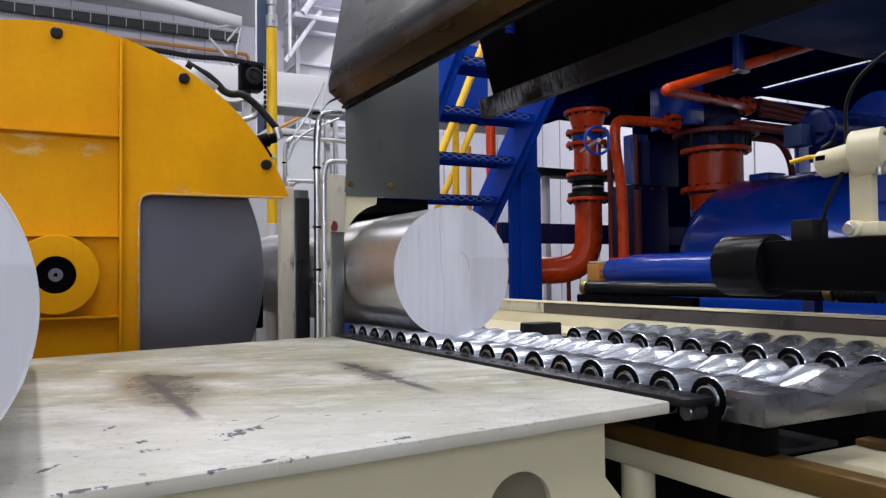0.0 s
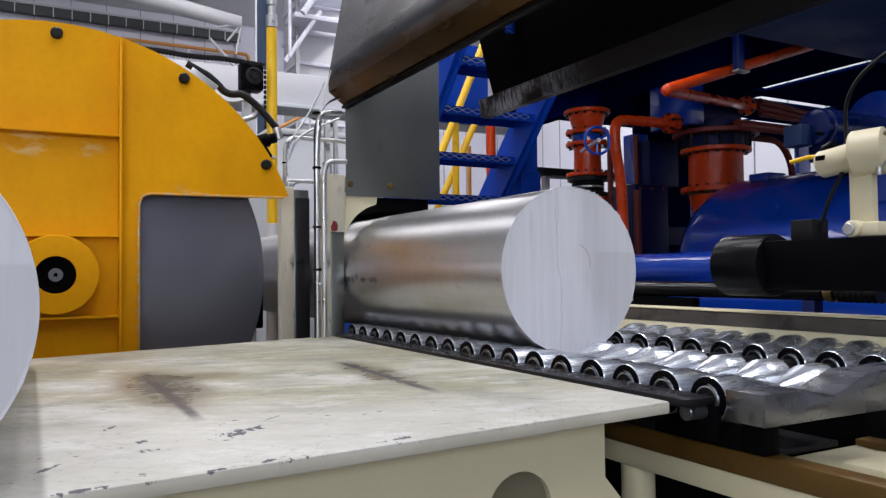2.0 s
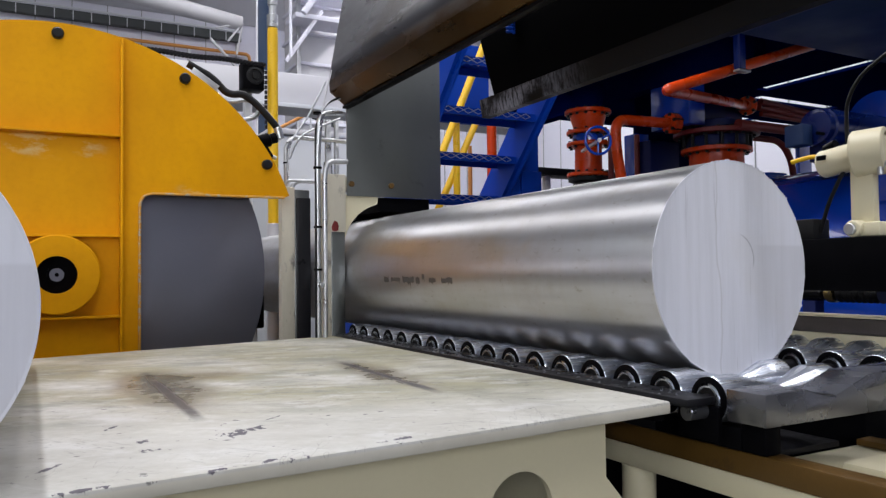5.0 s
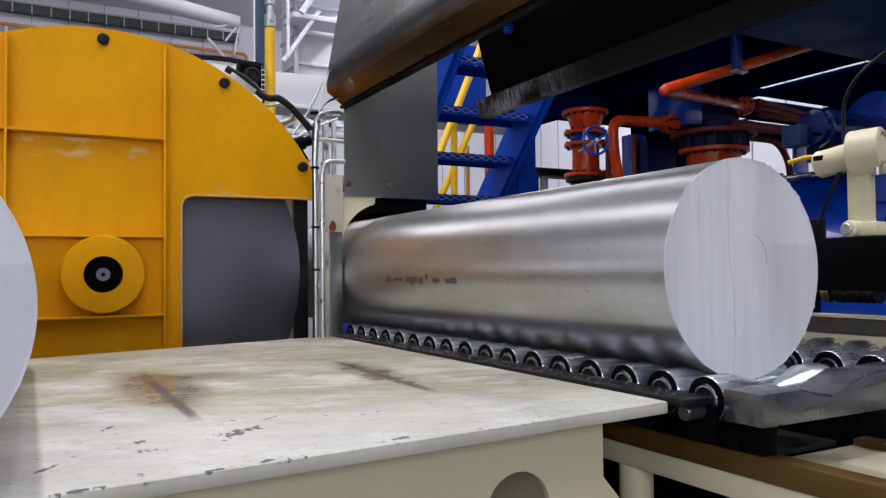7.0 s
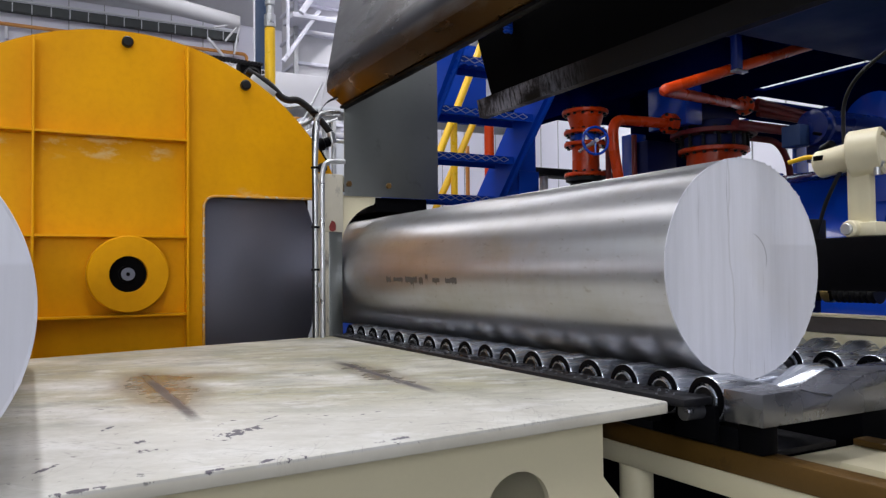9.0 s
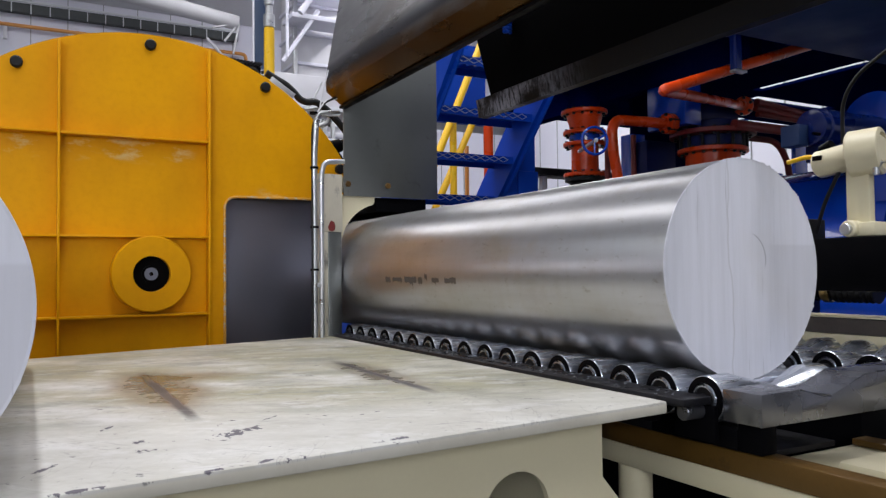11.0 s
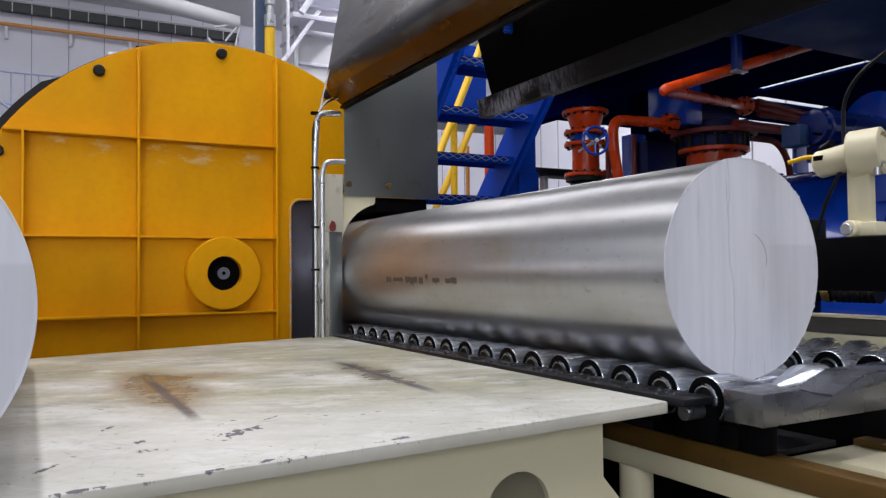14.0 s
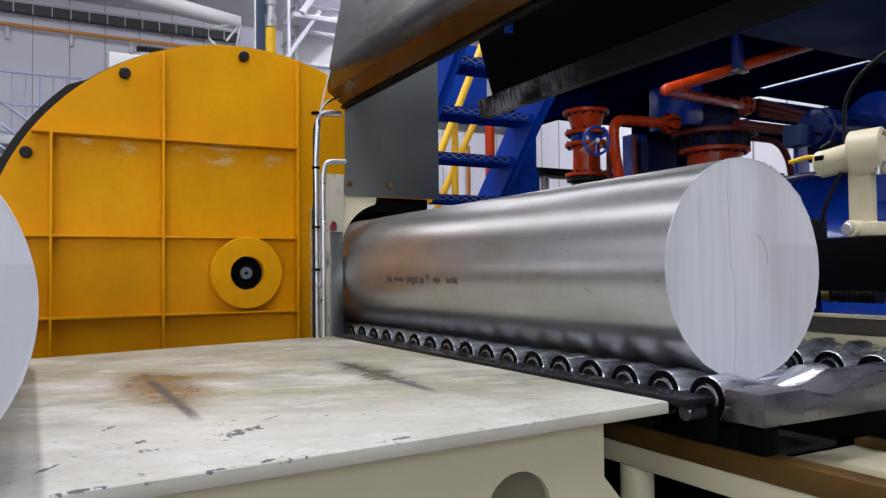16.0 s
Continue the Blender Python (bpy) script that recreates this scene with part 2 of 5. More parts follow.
        col = g.mix(g.math("MULTIPLY", g.ramp(thin, 0.008, 0.001, 0.0, most * 0.5), patch), col, tone)
    # paint chipped off, mostly along the near edge
    sc = g.math("ADD", g.noise(17, (1.0, 1.8, 1), 5, 0.66, (5.1, 3, 0), 0.4), g.ramp(g.y, 1.5, 0.93, -0.005, 0.05))
    col = g.mix(g.ramp(sc, 0.715, 0.745, 0.0, 0.9), col, (0.05, 0.045, 0.06))
    fine = g.noise(38, (1.0, 1.5, 1), 4, 0.6, (11, 3, 0), 0.7)
    col = g.mix(g.ramp(fine, 0.665, 0.71, 0.0, 0.75), col, (0.10, 0.095, 0.10))
    edge = g.math("MULTIPLY_ADD", g.noise(60, (1, 0.6, 1), detail=4, rough=0.7), 7.0, -3.1)
    level = g.math("MULTIPLY_ADD", g.x, -0.0227, g.z)
    top = g.ramp(level, 0.852, 0.857)
    for cx, cy, hl, hw, turn in ((0.045, 0.900, 0.046, 0.005, 0.05), (0.195, 0.900, 0.036, 0.005, 0.05), (0.258, 0.906, 0.022, 0.007, 0.3), (0.285, 0.899, 0.018, 0.008, 0.2), (0.427, 0.914, 0.042, 0.010, 0.1),
                                 (0.262, 1.085, 0.050, 0.020, 0.5), (0.106, 1.233, 0.042, 0.006, 1.05), (0.33, 1.16, 0.030, 0.004, 0.7), (0.47, 1.10, 0.035, 0.004, 0.25), (0.56, 1.28, 0.030, 0.004, -0.4), (0.02, 1.02, 0.030, 0.006, 0.9), (0.134, 1.110, 0.012, 0.016, 0.2), (0.142, 1.046, 0.026, 0.013, -0.5), (0.25, 1.155, 0.020, 0.007, 0.8)):
        dx, dy = g.math("SUBTRACT", g.x, cx), g.math("SUBTRACT", g.y, cy)
        c, sn = math.cos(turn), math.sin(turn)
        u = g.math("DIVIDE", g.math("ADD", g.math("MULTIPLY", dx, c), g.math("MULTIPLY", dy, sn)), hl)
        v = g.math("DIVIDE", g.math("SUBTRACT", g.math("MULTIPLY", dy, c), g.math("MULTIPLY", dx, sn)), hw)
        rad = g.math("ADD", g.math("ADD", g.math("MULTIPLY", u, u), g.math("MULTIPLY", v, v)), edge)
        col = g.mix(g.math("MULTIPLY", g.ramp(rad, 0.8, 0.4, 0.0, 0.92), top), col, (0.06, 0.05, 0.075))
    side = g.mix(g.ramp(n1, 0.3, 0.7), (0.63, 0.60, 0.52), (0.54, 0.51, 0.43))
    col = g.mix(g.ramp(level, 0.8595, 0.856, 0.0, 0.9), col, side)
    g.bump(g.noise(40, (1, 1.5, 1), 6, 0.6), 0.05)
    g.bsdf.inputs["Specular IOR Level"].default_value = 0.4
    return g.done(col, g.math("MAXIMUM", rough, 0.16))


def billet_skin():
    g = Graph("billet_skin")
    ring = g.noise(6, (0.15, 6, 0.15), 4)
    band = g.noise(7, (1.6, 0.12, 1.6), 4, 0.55, (4, 0, 0))
    col = g.mix(g.ramp(band, 0.3, 0.7), (0.60, 0.605, 0.635), (0.47, 0.465, 0.47))
    col = g.mix(g.ramp(ring, 0.4, 0.8, 0.0, 0.16), col, (0.46, 0.42, 0.36))
    stain = g.ramp(g.noise(5, (1, 0.6, 1), 6, 0.6, (2, 2, 9)), 0.58, 0.72, 0.0, 0.45)
    col = g.mix(stain, col, (0.48, 0.39, 0.27))
    # fine turning marks run round the log, so that it blurs along its length
    tang = g.nt.nodes.new("ShaderNodeTangent")
    tang.direction_type, tang.axis = "RADIAL", "Y"
    g.nt.links.new(tang.outputs[0], g.bsdf.inputs["Tangent"])
    g.bsdf.inputs["Anisotropic"].default_value, g.bsdf.inputs["Anisotropic Rotation"].default_value = 0.66, 0.25
    g.bsdf.inputs["Specular Tint"].default_value = (0.42, 0.42, 0.42, 1)
    speck = g.ramp(g.noise(70, (1, 0.45, 1), 5, 0.7, (6, 3, 1)), 0.60, 0.70, 0.0, 0.45)
    col = g.mix(speck, col, (0.30, 0.27, 0.24))
    soft = g.ramp(g.noise(14, (1, 0.5, 1), 6, 0.65, (8, 1, 4)), 0.45, 0.70, 0.0, 0.30)
    col = g.mix(soft, col, (0.36, 0.32, 0.27))
    return g.done(col, g.ramp(band, 0.3, 0.7, 0.31, 0.38), 0.95)


def sawn_face():
    g = Graph("sawn_aluminium")
    lines = g.noise(7, (6, 1, 0.4), 6, 0.6)
    cloud = g.noise(5, detail=4, shift=(3, 1, 2))
    col = g.mix(g.ramp(lines, 0.32, 0.72), (0.70, 0.71, 0.79), (0.63, 0.64, 0.71))
    col = g.mix(g.ramp(cloud, 0.45, 0.7, 0.0, 0.35), col, (0.62, 0.60, 0.60))
    scr = g.math("MULTIPLY", g.ramp(g.noise(9, (9, 1, 0.35), 4, 0.6, (4, 0, 2)), 0.60, 0.70), g.ramp(g.noise(5, (1.2, 1, 0.8), 4, 0.6, (1, 7, 3)), 0.42, 0.62))
    col = g.mix(g.math("MULTIPLY", scr, 0.75), col, (0.36, 0.36, 0.41))
    bend = g.math("MULTIPLY_ADD", g.noise(3.5, (0.1, 0.1, 1), 3), 0.07, -0.075)
    crack = g.ramp(g.math("ABSOLUTE", g.math("SUBTRACT", g.x, bend)), 0.0032, 0.0006, 0.0, 0.30)
    col = g.mix(crack, col, (0.34, 0.33, 0.34))
    step = g.math("MULTIPLY", g.ramp(g.z, 0.046, 0.040), g.ramp(g.x, 0.05, 0.085))
    dull = g.math("MULTIPLY", step, g.ramp(g.z, -0.20, 0.04, 0.0, 0.40))
    col = g.mix(dull, col, (0.50, 0.50, 0.55))
    dx, dz = g.math("ADD", g.x, -0.005), g.math("ADD", g.z, -0.015)
    rad = g.math("SQRT", g.math("ADD", g.math("MULTIPLY", dx, dx), g.math("MULTIPLY", dz, dz)))
    arc_m = g.math("MULTIPLY", g.ramp(g.math("ABSOLUTE", g.math("SUBTRACT", rad, 0.05)), 0.0022, 0.0006, 0.0, 0.8), g.math("MULTIPLY", g.ramp(dx, 0.01, 0.03), g.ramp(dz, -0.02, 0.0)))
    col = g.mix(arc_m, col, (0.36, 0.36, 0.40))
    g.bump(g.noise(25, (8, 1, 0.5), 5, 0.6), 0.07)
    return g.done(col, 0.55, 0.0)


def hood_sheet():
    """Polished dark sheet, amber from the lower edge upwards, with a darker band along the fold."""
    g = Graph("dark_hood_sheet")
    n1 = g.noise(3, (1, 0.5, 1.5), 6, 0.6)
    edge = g.math("ADD", g.z, g.math("MULTIPLY_ADD", n1, 0.5, -0.25))
    amber_tint = g.ramp(edge, 1.86, 1.72)
    col = g.mix(g.ramp(n1, 0.3, 0.7), (0.42, 0.425, 0.43), (0.24, 0.24, 0.245))
    col = g.mix(g.math("MULTIPLY", amber_tint, 0.95), col, (0.095, 0.043, 0.002))
    # Darker band, set by height, along the fold.
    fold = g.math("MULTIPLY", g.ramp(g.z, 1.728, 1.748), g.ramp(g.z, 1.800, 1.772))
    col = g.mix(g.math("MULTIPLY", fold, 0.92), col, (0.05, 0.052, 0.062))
    streak = g.ramp(g.noise(6, (1, 0.4, 3), 5, 0.6, (5, 1, 0)), 0.60, 0.72, 0.0, 0.5)
    col = g.mix(streak, col, (0.05, 0.045, 0.04))
    g.bump(g.noise(50, (1, 0.5, 1), 4), 0.015)
    return g.done(col, g.ramp(n1, 0.3, 0.7, 0.20, 0.32), 0.95)


def scraped_flange():
    g = Graph("scraped_steel")
    bare = g.math("MULTIPLY", g.math("MULTIPLY", g.ramp(g.noise(5, (1, 1.2, 2), 5, 0.65), 0.38, 0.60), g.ramp(g.noise(60, (1, 2.4, 0.5), 5, 0.7, (3, 1, 0)), 0.34, 0.62)), g.ramp(g.y, -1.05, -0.70))
    col = g.mix(bare, (0.007, 0.007, 0.008), (0.20, 0.205, 0.25))
    g.bump(g.noise(40, (1, 1, 3), 5), 0.08)
    g.bsdf.inputs["Specular IOR Level"].default_value = 0.08
    return g.done(col, 0.55, 0.0)


def yellow_paint():
    """Thick yellow machine paint with faint brush tone, pale filler smears under the upper rib and brown grime spots."""
    g = Graph("yellow_paint")
    tone, fine = g.noise(3.0, (1, 1, 0.7), 6, 0.6), g.noise(45, detail=4)
    col = g.mix(g.ramp(tone, 0.3, 0.72), (0.77, 0.355, 0.002), (0.66, 0.292, 0.002))
    col = g.mix(g.ramp(fine, 0.4, 0.8, 0.0, 0.25), col, (0.58, 0.24, 0.002))
    for z0, z1, x0, x1, amount in ((0.40, 0.475, -0.62, 0.17, 0.75), (0.285, 0.325, 0.36, 0.62, 0.75)):
        inz = g.math("MULTIPLY", g.ramp(g.z, z0 - 0.02, z0 + 0.02), g.ramp(g.z, z1, z1 - 0.02))
        inx = g.math("MULTIPLY", g.ramp(g.x, x0, x0 + 0.08), g.ramp(g.x, x1, x1 - 0.08))
        m = g.math("MULTIPLY", g.math("MULTIPLY", inz, inx), g.ramp(g.noise(8, (1, 1, 2.2), 6, 0.65, (1, 4, 2)), 0.50, 0.66, 0.0, amount))
        col = g.mix(m, col, (0.74, 0.56, 0.28))
    grime = g.ramp(g.noise(14, detail=8, rough=0.7, shift=(9, 2, 5)), 0.67, 0.75, 0.0, 0.25)
    col = g.mix(grime, col, (0.30, 0.13, 0.004))
    g.bump(g.noise(60, detail=3), 0.03)
    g.bsdf.inputs["Specular IOR Level"].default_value = 0.11
    return g.done(col, g.ramp(tone, 0.3, 0.7, 0.38, 0.55))


def roller_steel():
    """Bright turned steel with streaks that run out from the roller's axis."""
    g = Graph("streaked_roller_steel")
    info = g.nt.nodes.new("ShaderNodeObjectInfo")
    ang = g.math("MULTIPLY_ADD", g.math("ARCTAN2", g.z, g.y), 2.2, g.math("MULTIPLY", info.outputs["Random"], 40.0))
    comb = g.nt.nodes.new("ShaderNodeCombineXYZ")
    g.put(comb.inputs[0], ang), g.put(comb.inputs[1], g.math("MULTIPLY", g.x, 5.0))
    n = g.nt.nodes.new("ShaderNodeTexNoise")
    n.inputs["Scale"].default_value, n.inputs["Detail"].default_value, n.inputs["Roughness"].default_value = 2.4, 4, 0.6
    g.nt.links.new(comb.outputs[0], n.inputs[0])
    col = g.mix(g.ramp(n.outputs[0], 0.40, 0.60), (0.44, 0.48, 0.57), (0.90, 0.92, 0.97))
    col = g.mix(g.ramp(g.noise(30, detail=5, rough=0.65), 0.60, 0.72, 0.0, 0.4), col, (0.25, 0.25, 0.28))
    g.bump(n.outputs[0], 0.16, 0.004)
    return g.done(col, g.ramp(n.outputs[0], 0.35, 0.65, 0.36, 0.22), 0.95)


ROLLER = roller_steel()
YELLOW = yellow_paint()
HOOD, SCRAPED = hood_sheet(), scraped_flange()
TABLE_TOP, BILLET, SAWN = table_top(), billet_skin(), sawn_face()
INK = material("smeared_ink", (0.10, 0.092, 0.088), 0.5, spread=0.3, metal=0.3)


# ---- mesh tools ----
def part(name, bm, mat, parent=None, label="", smooth=True):
    """Links a bmesh as one mesh object under a thing or a part."""
    mesh = bpy.data.meshes.new(name)
    bmesh.ops.recalc_face_normals(bm, faces=bm.faces)
    bm.to_mesh(mesh)
    bm.free()
    mesh.materials.append(mat)
    ob = new(name, mesh)
    if smooth:
        mesh.polygons.foreach_set("use_smooth", [True] * len(mesh.polygons))
        mesh.set_sharp_from_angle(angle=radians(38))
    if parent is not None:
        ob.parent = parent
    if label:
        ob["label"] = label
    return ob


def thing(name, label, category, at=(0, 0, 0), group="", kind=""):
    ob = new(name)
    ob.empty_display_size = 0.05
    ob.location = at
    return tagged(ob, label, category, group, kind)


def add_box(bm, x0, x1, y0, y1, z0, z1, bevel=0.0, m=None):
    made = bmesh.ops.create_cube(bm, size=1.0)["verts"]
    t = Matrix.Translation(((x0 + x1) / 2, (y0 + y1) / 2, (z0 + z1) / 2)) @ Matrix.Diagonal((abs(x1 - x0), abs(y1 - y0), abs(z1 - z0), 1))
    bmesh.ops.transform(bm, matrix=(m @ t) if m else t, verts=made)
    if bevel:
        edges = list({e for v in made for e in v.link_edges})
        bmesh.ops.bevel(bm, geom=edges, offset=bevel, segments=2, affect="EDGES", profile=0.5)
    return bm


def box(x0, x1, y0, y1, z0, z1, bevel=0.003):
    return add_box(bmesh.new(), x0, x1, y0, y1, z0, z1, bevel)


def axis_matrix(a, b):
    """From the z axis, 0 to 1, to the stretch from a to b (length kept apart)."""
    a, b = Vector(a), Vector(b)
    return Matrix.Translation(a) @ (b - a).to_track_quat("Z", "Y").to_matrix().to_4x4(), (b - a).length


def add_lathe(bm, profile, m=None, n=28, close=True):
    """Turns (radius, height) pairs round the z axis; m places the result."""
    rings = []
    for r, h in profile:
        ring = [bm.verts.new((max(r, 1e-5) * math.cos(2 * math.pi * i / n), max(r, 1e-5) * math.sin(2 * math.pi * i / n), h)) for i in range(n)]
        rings.append(ring)
    for a, b in zip(rings, rings[1:]):
        for i in range(n):
            bm.faces.new((a[i], a[(i + 1) % n], b[(i + 1) % n], b[i]))
    if close:
        bm.faces.new(rings[0][::-1])
        bm.faces.new(rings[-1])
    if m:
        bmesh.ops.transform(bm, matrix=m, verts=[v for ring in rings for v in ring])
    return bm


def lathe(profile, a=(0, 0, 0), b=(0, 0, 1), n=28):
    """profile: (radius, metres from a towards b)."""
    return add_lathe(bmesh.new(), profile, axis_matrix(a, b)[0], n)


def rod(a, b, r, n=20, bevel=0.0):
    m, length = axis_matrix(a, b)
    c = min(bevel or r * 0.12, length / 3)
    return add_lathe(bmesh.new(), [(r - c, 0), (r, c), (r, length - c), (r - c, length)], m, n)


def add_rod(bm, a, b, r, n=12):
    m, length = axis_matrix(a, b)
    return add_lathe(bm, [(r, 0), (r, length)], m, n)


def rounded(points, radius, steps=6):
    """A path with its inner corners rounded."""
    pts = [Vector(p) for p in points]
    out = [pts[0]]
    for p, q, s in zip(pts, pts[1:], pts[2:]):
        d0, d1 = (p - q), (s - q)
        r = min(radius, d0.length * 0.49, d1.length * 0.49)
        a, b = q + d0.normalized() * r, q + d1.normalized() * r
        for i in range(steps + 1):
            t = i / steps
            out.append(a * (1 - t) ** 2 + q * 2 * t * (1 - t) + b * t * t)
    out.append(pts[-1])
    return out


def add_tube(bm, path, r, n=14):
    path = [Vector(p) for p in path]
    side = None
    rings = []
    for i, p in enumerate(path):
        d = (path[min(i + 1, len(path) - 1)] - path[max(i - 1, 0)]).normalized()
        if side is None:
            side = d.orthogonal().normalized()
        side = (side - d * side.dot(d)).normalized()
        up = d.cross(side)
        rings.append([bm.verts.new(p + (side * math.cos(2 * math.pi * k / n) + up * math.sin(2 * math.pi * k / n)) * r) for k in range(n)])
    for a, b in zip(rings, rings[1:]):
        for i in range(n):
            bm.faces.new((a[i], a[(i + 1) % n], b[(i + 1) % n], b[i]))
    bm.faces.new(rings[0][::-1])
    bm.faces.new(rings[-1])
    return bm


def tube(points, r, corner=0.0, n=14):
    return add_tube(bmesh.new(), rounded(points, corner) if corner else points, r, n)


def add_prism(bm, outline, depth, m=None):
    """An outline in the xz plane, drawn out along y from 0 to depth."""
    a = [bm.verts.new((x, 0, z)) for x, z in outline]
    b = [bm.verts.new((x, depth, z)) for x, z in outline]
    n = len(outline)
    for i in range(n):
        bm.faces.new((a[i], a[(i + 1) % n], b[(i + 1) % n], b[i]))
    bm.faces.new(a[::-1])
    bm.faces.new(b)
    if m:
        bmesh.ops.transform(bm, matrix=m, verts=a + b)
    return bm


def prism(outline, depth, at=(0, 0, 0), turn=0.0, bevel=0.0):
    bm = add_prism(bmesh.new(), outline, depth, Matrix.Translation(at) @ Matrix.Rotation(radians(turn), 4, "Z"))
    if bevel:
        bmesh.ops.bevel(bm, geom=bm.edges[:], offset=bevel, segments=2, affect="EDGES", profile=0.5)
    return bm


def arc(cx, cz, r, a0, a1, n=24):
    return [(cx + r * math.cos(radians(a0 + (a1 - a0) * i / n)), cz + r * math.sin(radians(a0 + (a1 - a0) * i / n))) for i in range(n + 1)]


def bolt(parent, at, way, r=0.012, h=0.01, mat=None, name="bolt"):
    at, way = Vector(at), Vector(way).normalized()
    return part(name, lathe([(r, 0), (r, h * 0.7), (r * 0.8, h)], at, at + way, 6), mat or GALV, parent, smooth=False)


# ---- the hall ----
def hall():
    tagged(part("floor", box(-8.2, 10.2, -8.2, 16.2, -0.2, 0.0, 0), CONCRETE), "grey sealed concrete floor of a factory hall", "floor", kind="structure")
    tagged(part("ceiling", box(-8.2, 10.2, -8.2, 16.2, 8.6, 8.8, 0), ROOF), "pale grey sheet roof over the hall", "ceiling", kind="structure")
    for name, b, mat, word in (("wall_north", (-8.2, 10.2, 16.0, 16.2), WHITE_WALL, "white"), ("wall_south", (-8.2, 10.2, -8.2, -8.0), GREY_WALL, "grey"),
                               ("wall_west", (-8.2, -8.0, -8.0, 16.0), GREY_WALL, "grey"), ("wall_east", (10.0, 10.2, -8.0, 16.0), WHITE_WALL, "white")):
        tagged(part(name, box(*b, 0.0, 8.6, 0), mat), word + " sheet-clad wall of the factory hall", "wall", kind="structure")
    # upright seams of the wall cladding
    bm = bmesh.new()
    for i in range(30):
        add_box(bm, -8 + 0.62 * i, -7.985 + 0.62 * i, 15.985, 16.0, 0.0, 8.6)
    for i in range(40):
        add_box(bm, 9.985, 10.0, -8 + 0.62 * i, -7.985 + 0.62 * i, 0, 8.6)
    tagged(part("trim", bm, GREY_WALL), "upright seams of the wall cladding", "trim", kind="structure")


# ---- outfeed table with the burn marks ----
SLOPE = math.atan2(0.02, 0.88)


def outfeed_table():
    t = thing("outfeed_table", "cream-painted steel outfeed table with scorched scratched top", "table")
    tilt = Matrix.Translation((0, 0, 0.8624)) @ Matrix.Rotation(-SLOPE, 4, "Y")
    bm = add_box(bmesh.new(), -1.0, 0.893, 0.895, 2.415, -0.02, 0.0, 0.004, tilt)
    part("tabletop", bm, TABLE_TOP, t, "pale top with two brown burn streaks")
    part("front_panel", front_panel(), CREAM, t)
    part("side_panel", box(0.805, 0.825, 1.0, 2.38, 0.10, 0.853), CREAM, t)
    part("side_panel", box(-0.95, -0.935, 1.0, 2.35, 0.10, 0.82), CREAM, t)
    part("bottom_sheet", box(-0.93, 0.80, 1.0, 2.35, 0.10, 0.11), DARK_STEEL, t)
    part("back_panel", box(-0.95, 0.80, 2.36, 2.38, 0.10, 0.83), CREAM, t)
    for x, y in ((-0.93, 1.02), (0.66, 1.55), (-0.93, 2.28), (0.72, 2.28)):
        part("leg", box(x, x + 0.08, y, y + 0.08, 0, 0.8), CREAM, t)


def front_panel():
    """Web under the near edge of the table, with a round hole cut through."""
    y0, y1 = 0.975, 0.987
    hx, hz, hr, n = 0.660, 0.727, 0.058, 32
    bm = bmesh.new()
    outer = []
    for i in range(n):
        a = 2 * math.pi * i / n
        c, s = math.cos(a), math.sin(a)
        k = min((0.10 / abs(c)) if abs(c) > 1e-6 else 9, (0.10 / abs(s)) if abs(s) > 1e-6 else 9)
        outer.append((hx + c * k, hz + s * k))
    rings = []
    for y in (y0, y1):
        rings.append(([bm.verts.new((hx + hr * math.cos(2 * math.pi * i / n), y, hz + hr * math.sin(2 * math.pi * i / n))) for i in range(n)],
                      [bm.verts.new((x, y, z)) for x, z in outer]))
    for i in range(n):
        j = (i + 1) % n
        for inner, out in rings:
            bm.faces.new((inner[i], inner[j], out[j], out[i]))
        bm.faces.new((rings[0][0][i], rings[0][0][j], rings[1][0][j], rings[1][0][i]))
    # the web round the hole, as one closed outline left open at the hole's square
    add_box(bm, -0.95, hx - 0.10, y0, y1, 0.25, 0.838)
    add_box(bm, hx + 0.10, 0.826, y0, y1, 0.755, 0.856)
    add_box(bm, hx - 0.10, hx + 0.10, y0, y1, hz + 0.10, 0.852)
    add_box(bm, hx - 0.10, hx + 0.10, y0, y1, 0.25, hz - 0.10)
    add_prism(bm, [(hx + 0.10, 0.25), (1.0, 0.25), (1.0, 0.55), (0.826, 0.755), (hx + 0.10, 0.755)], y1 - y0, Matrix.Translation((0, y0, 0)))
    bmesh.ops.remove_doubles(bm, verts=bm.verts[:], dist=0.0005)
    return bm


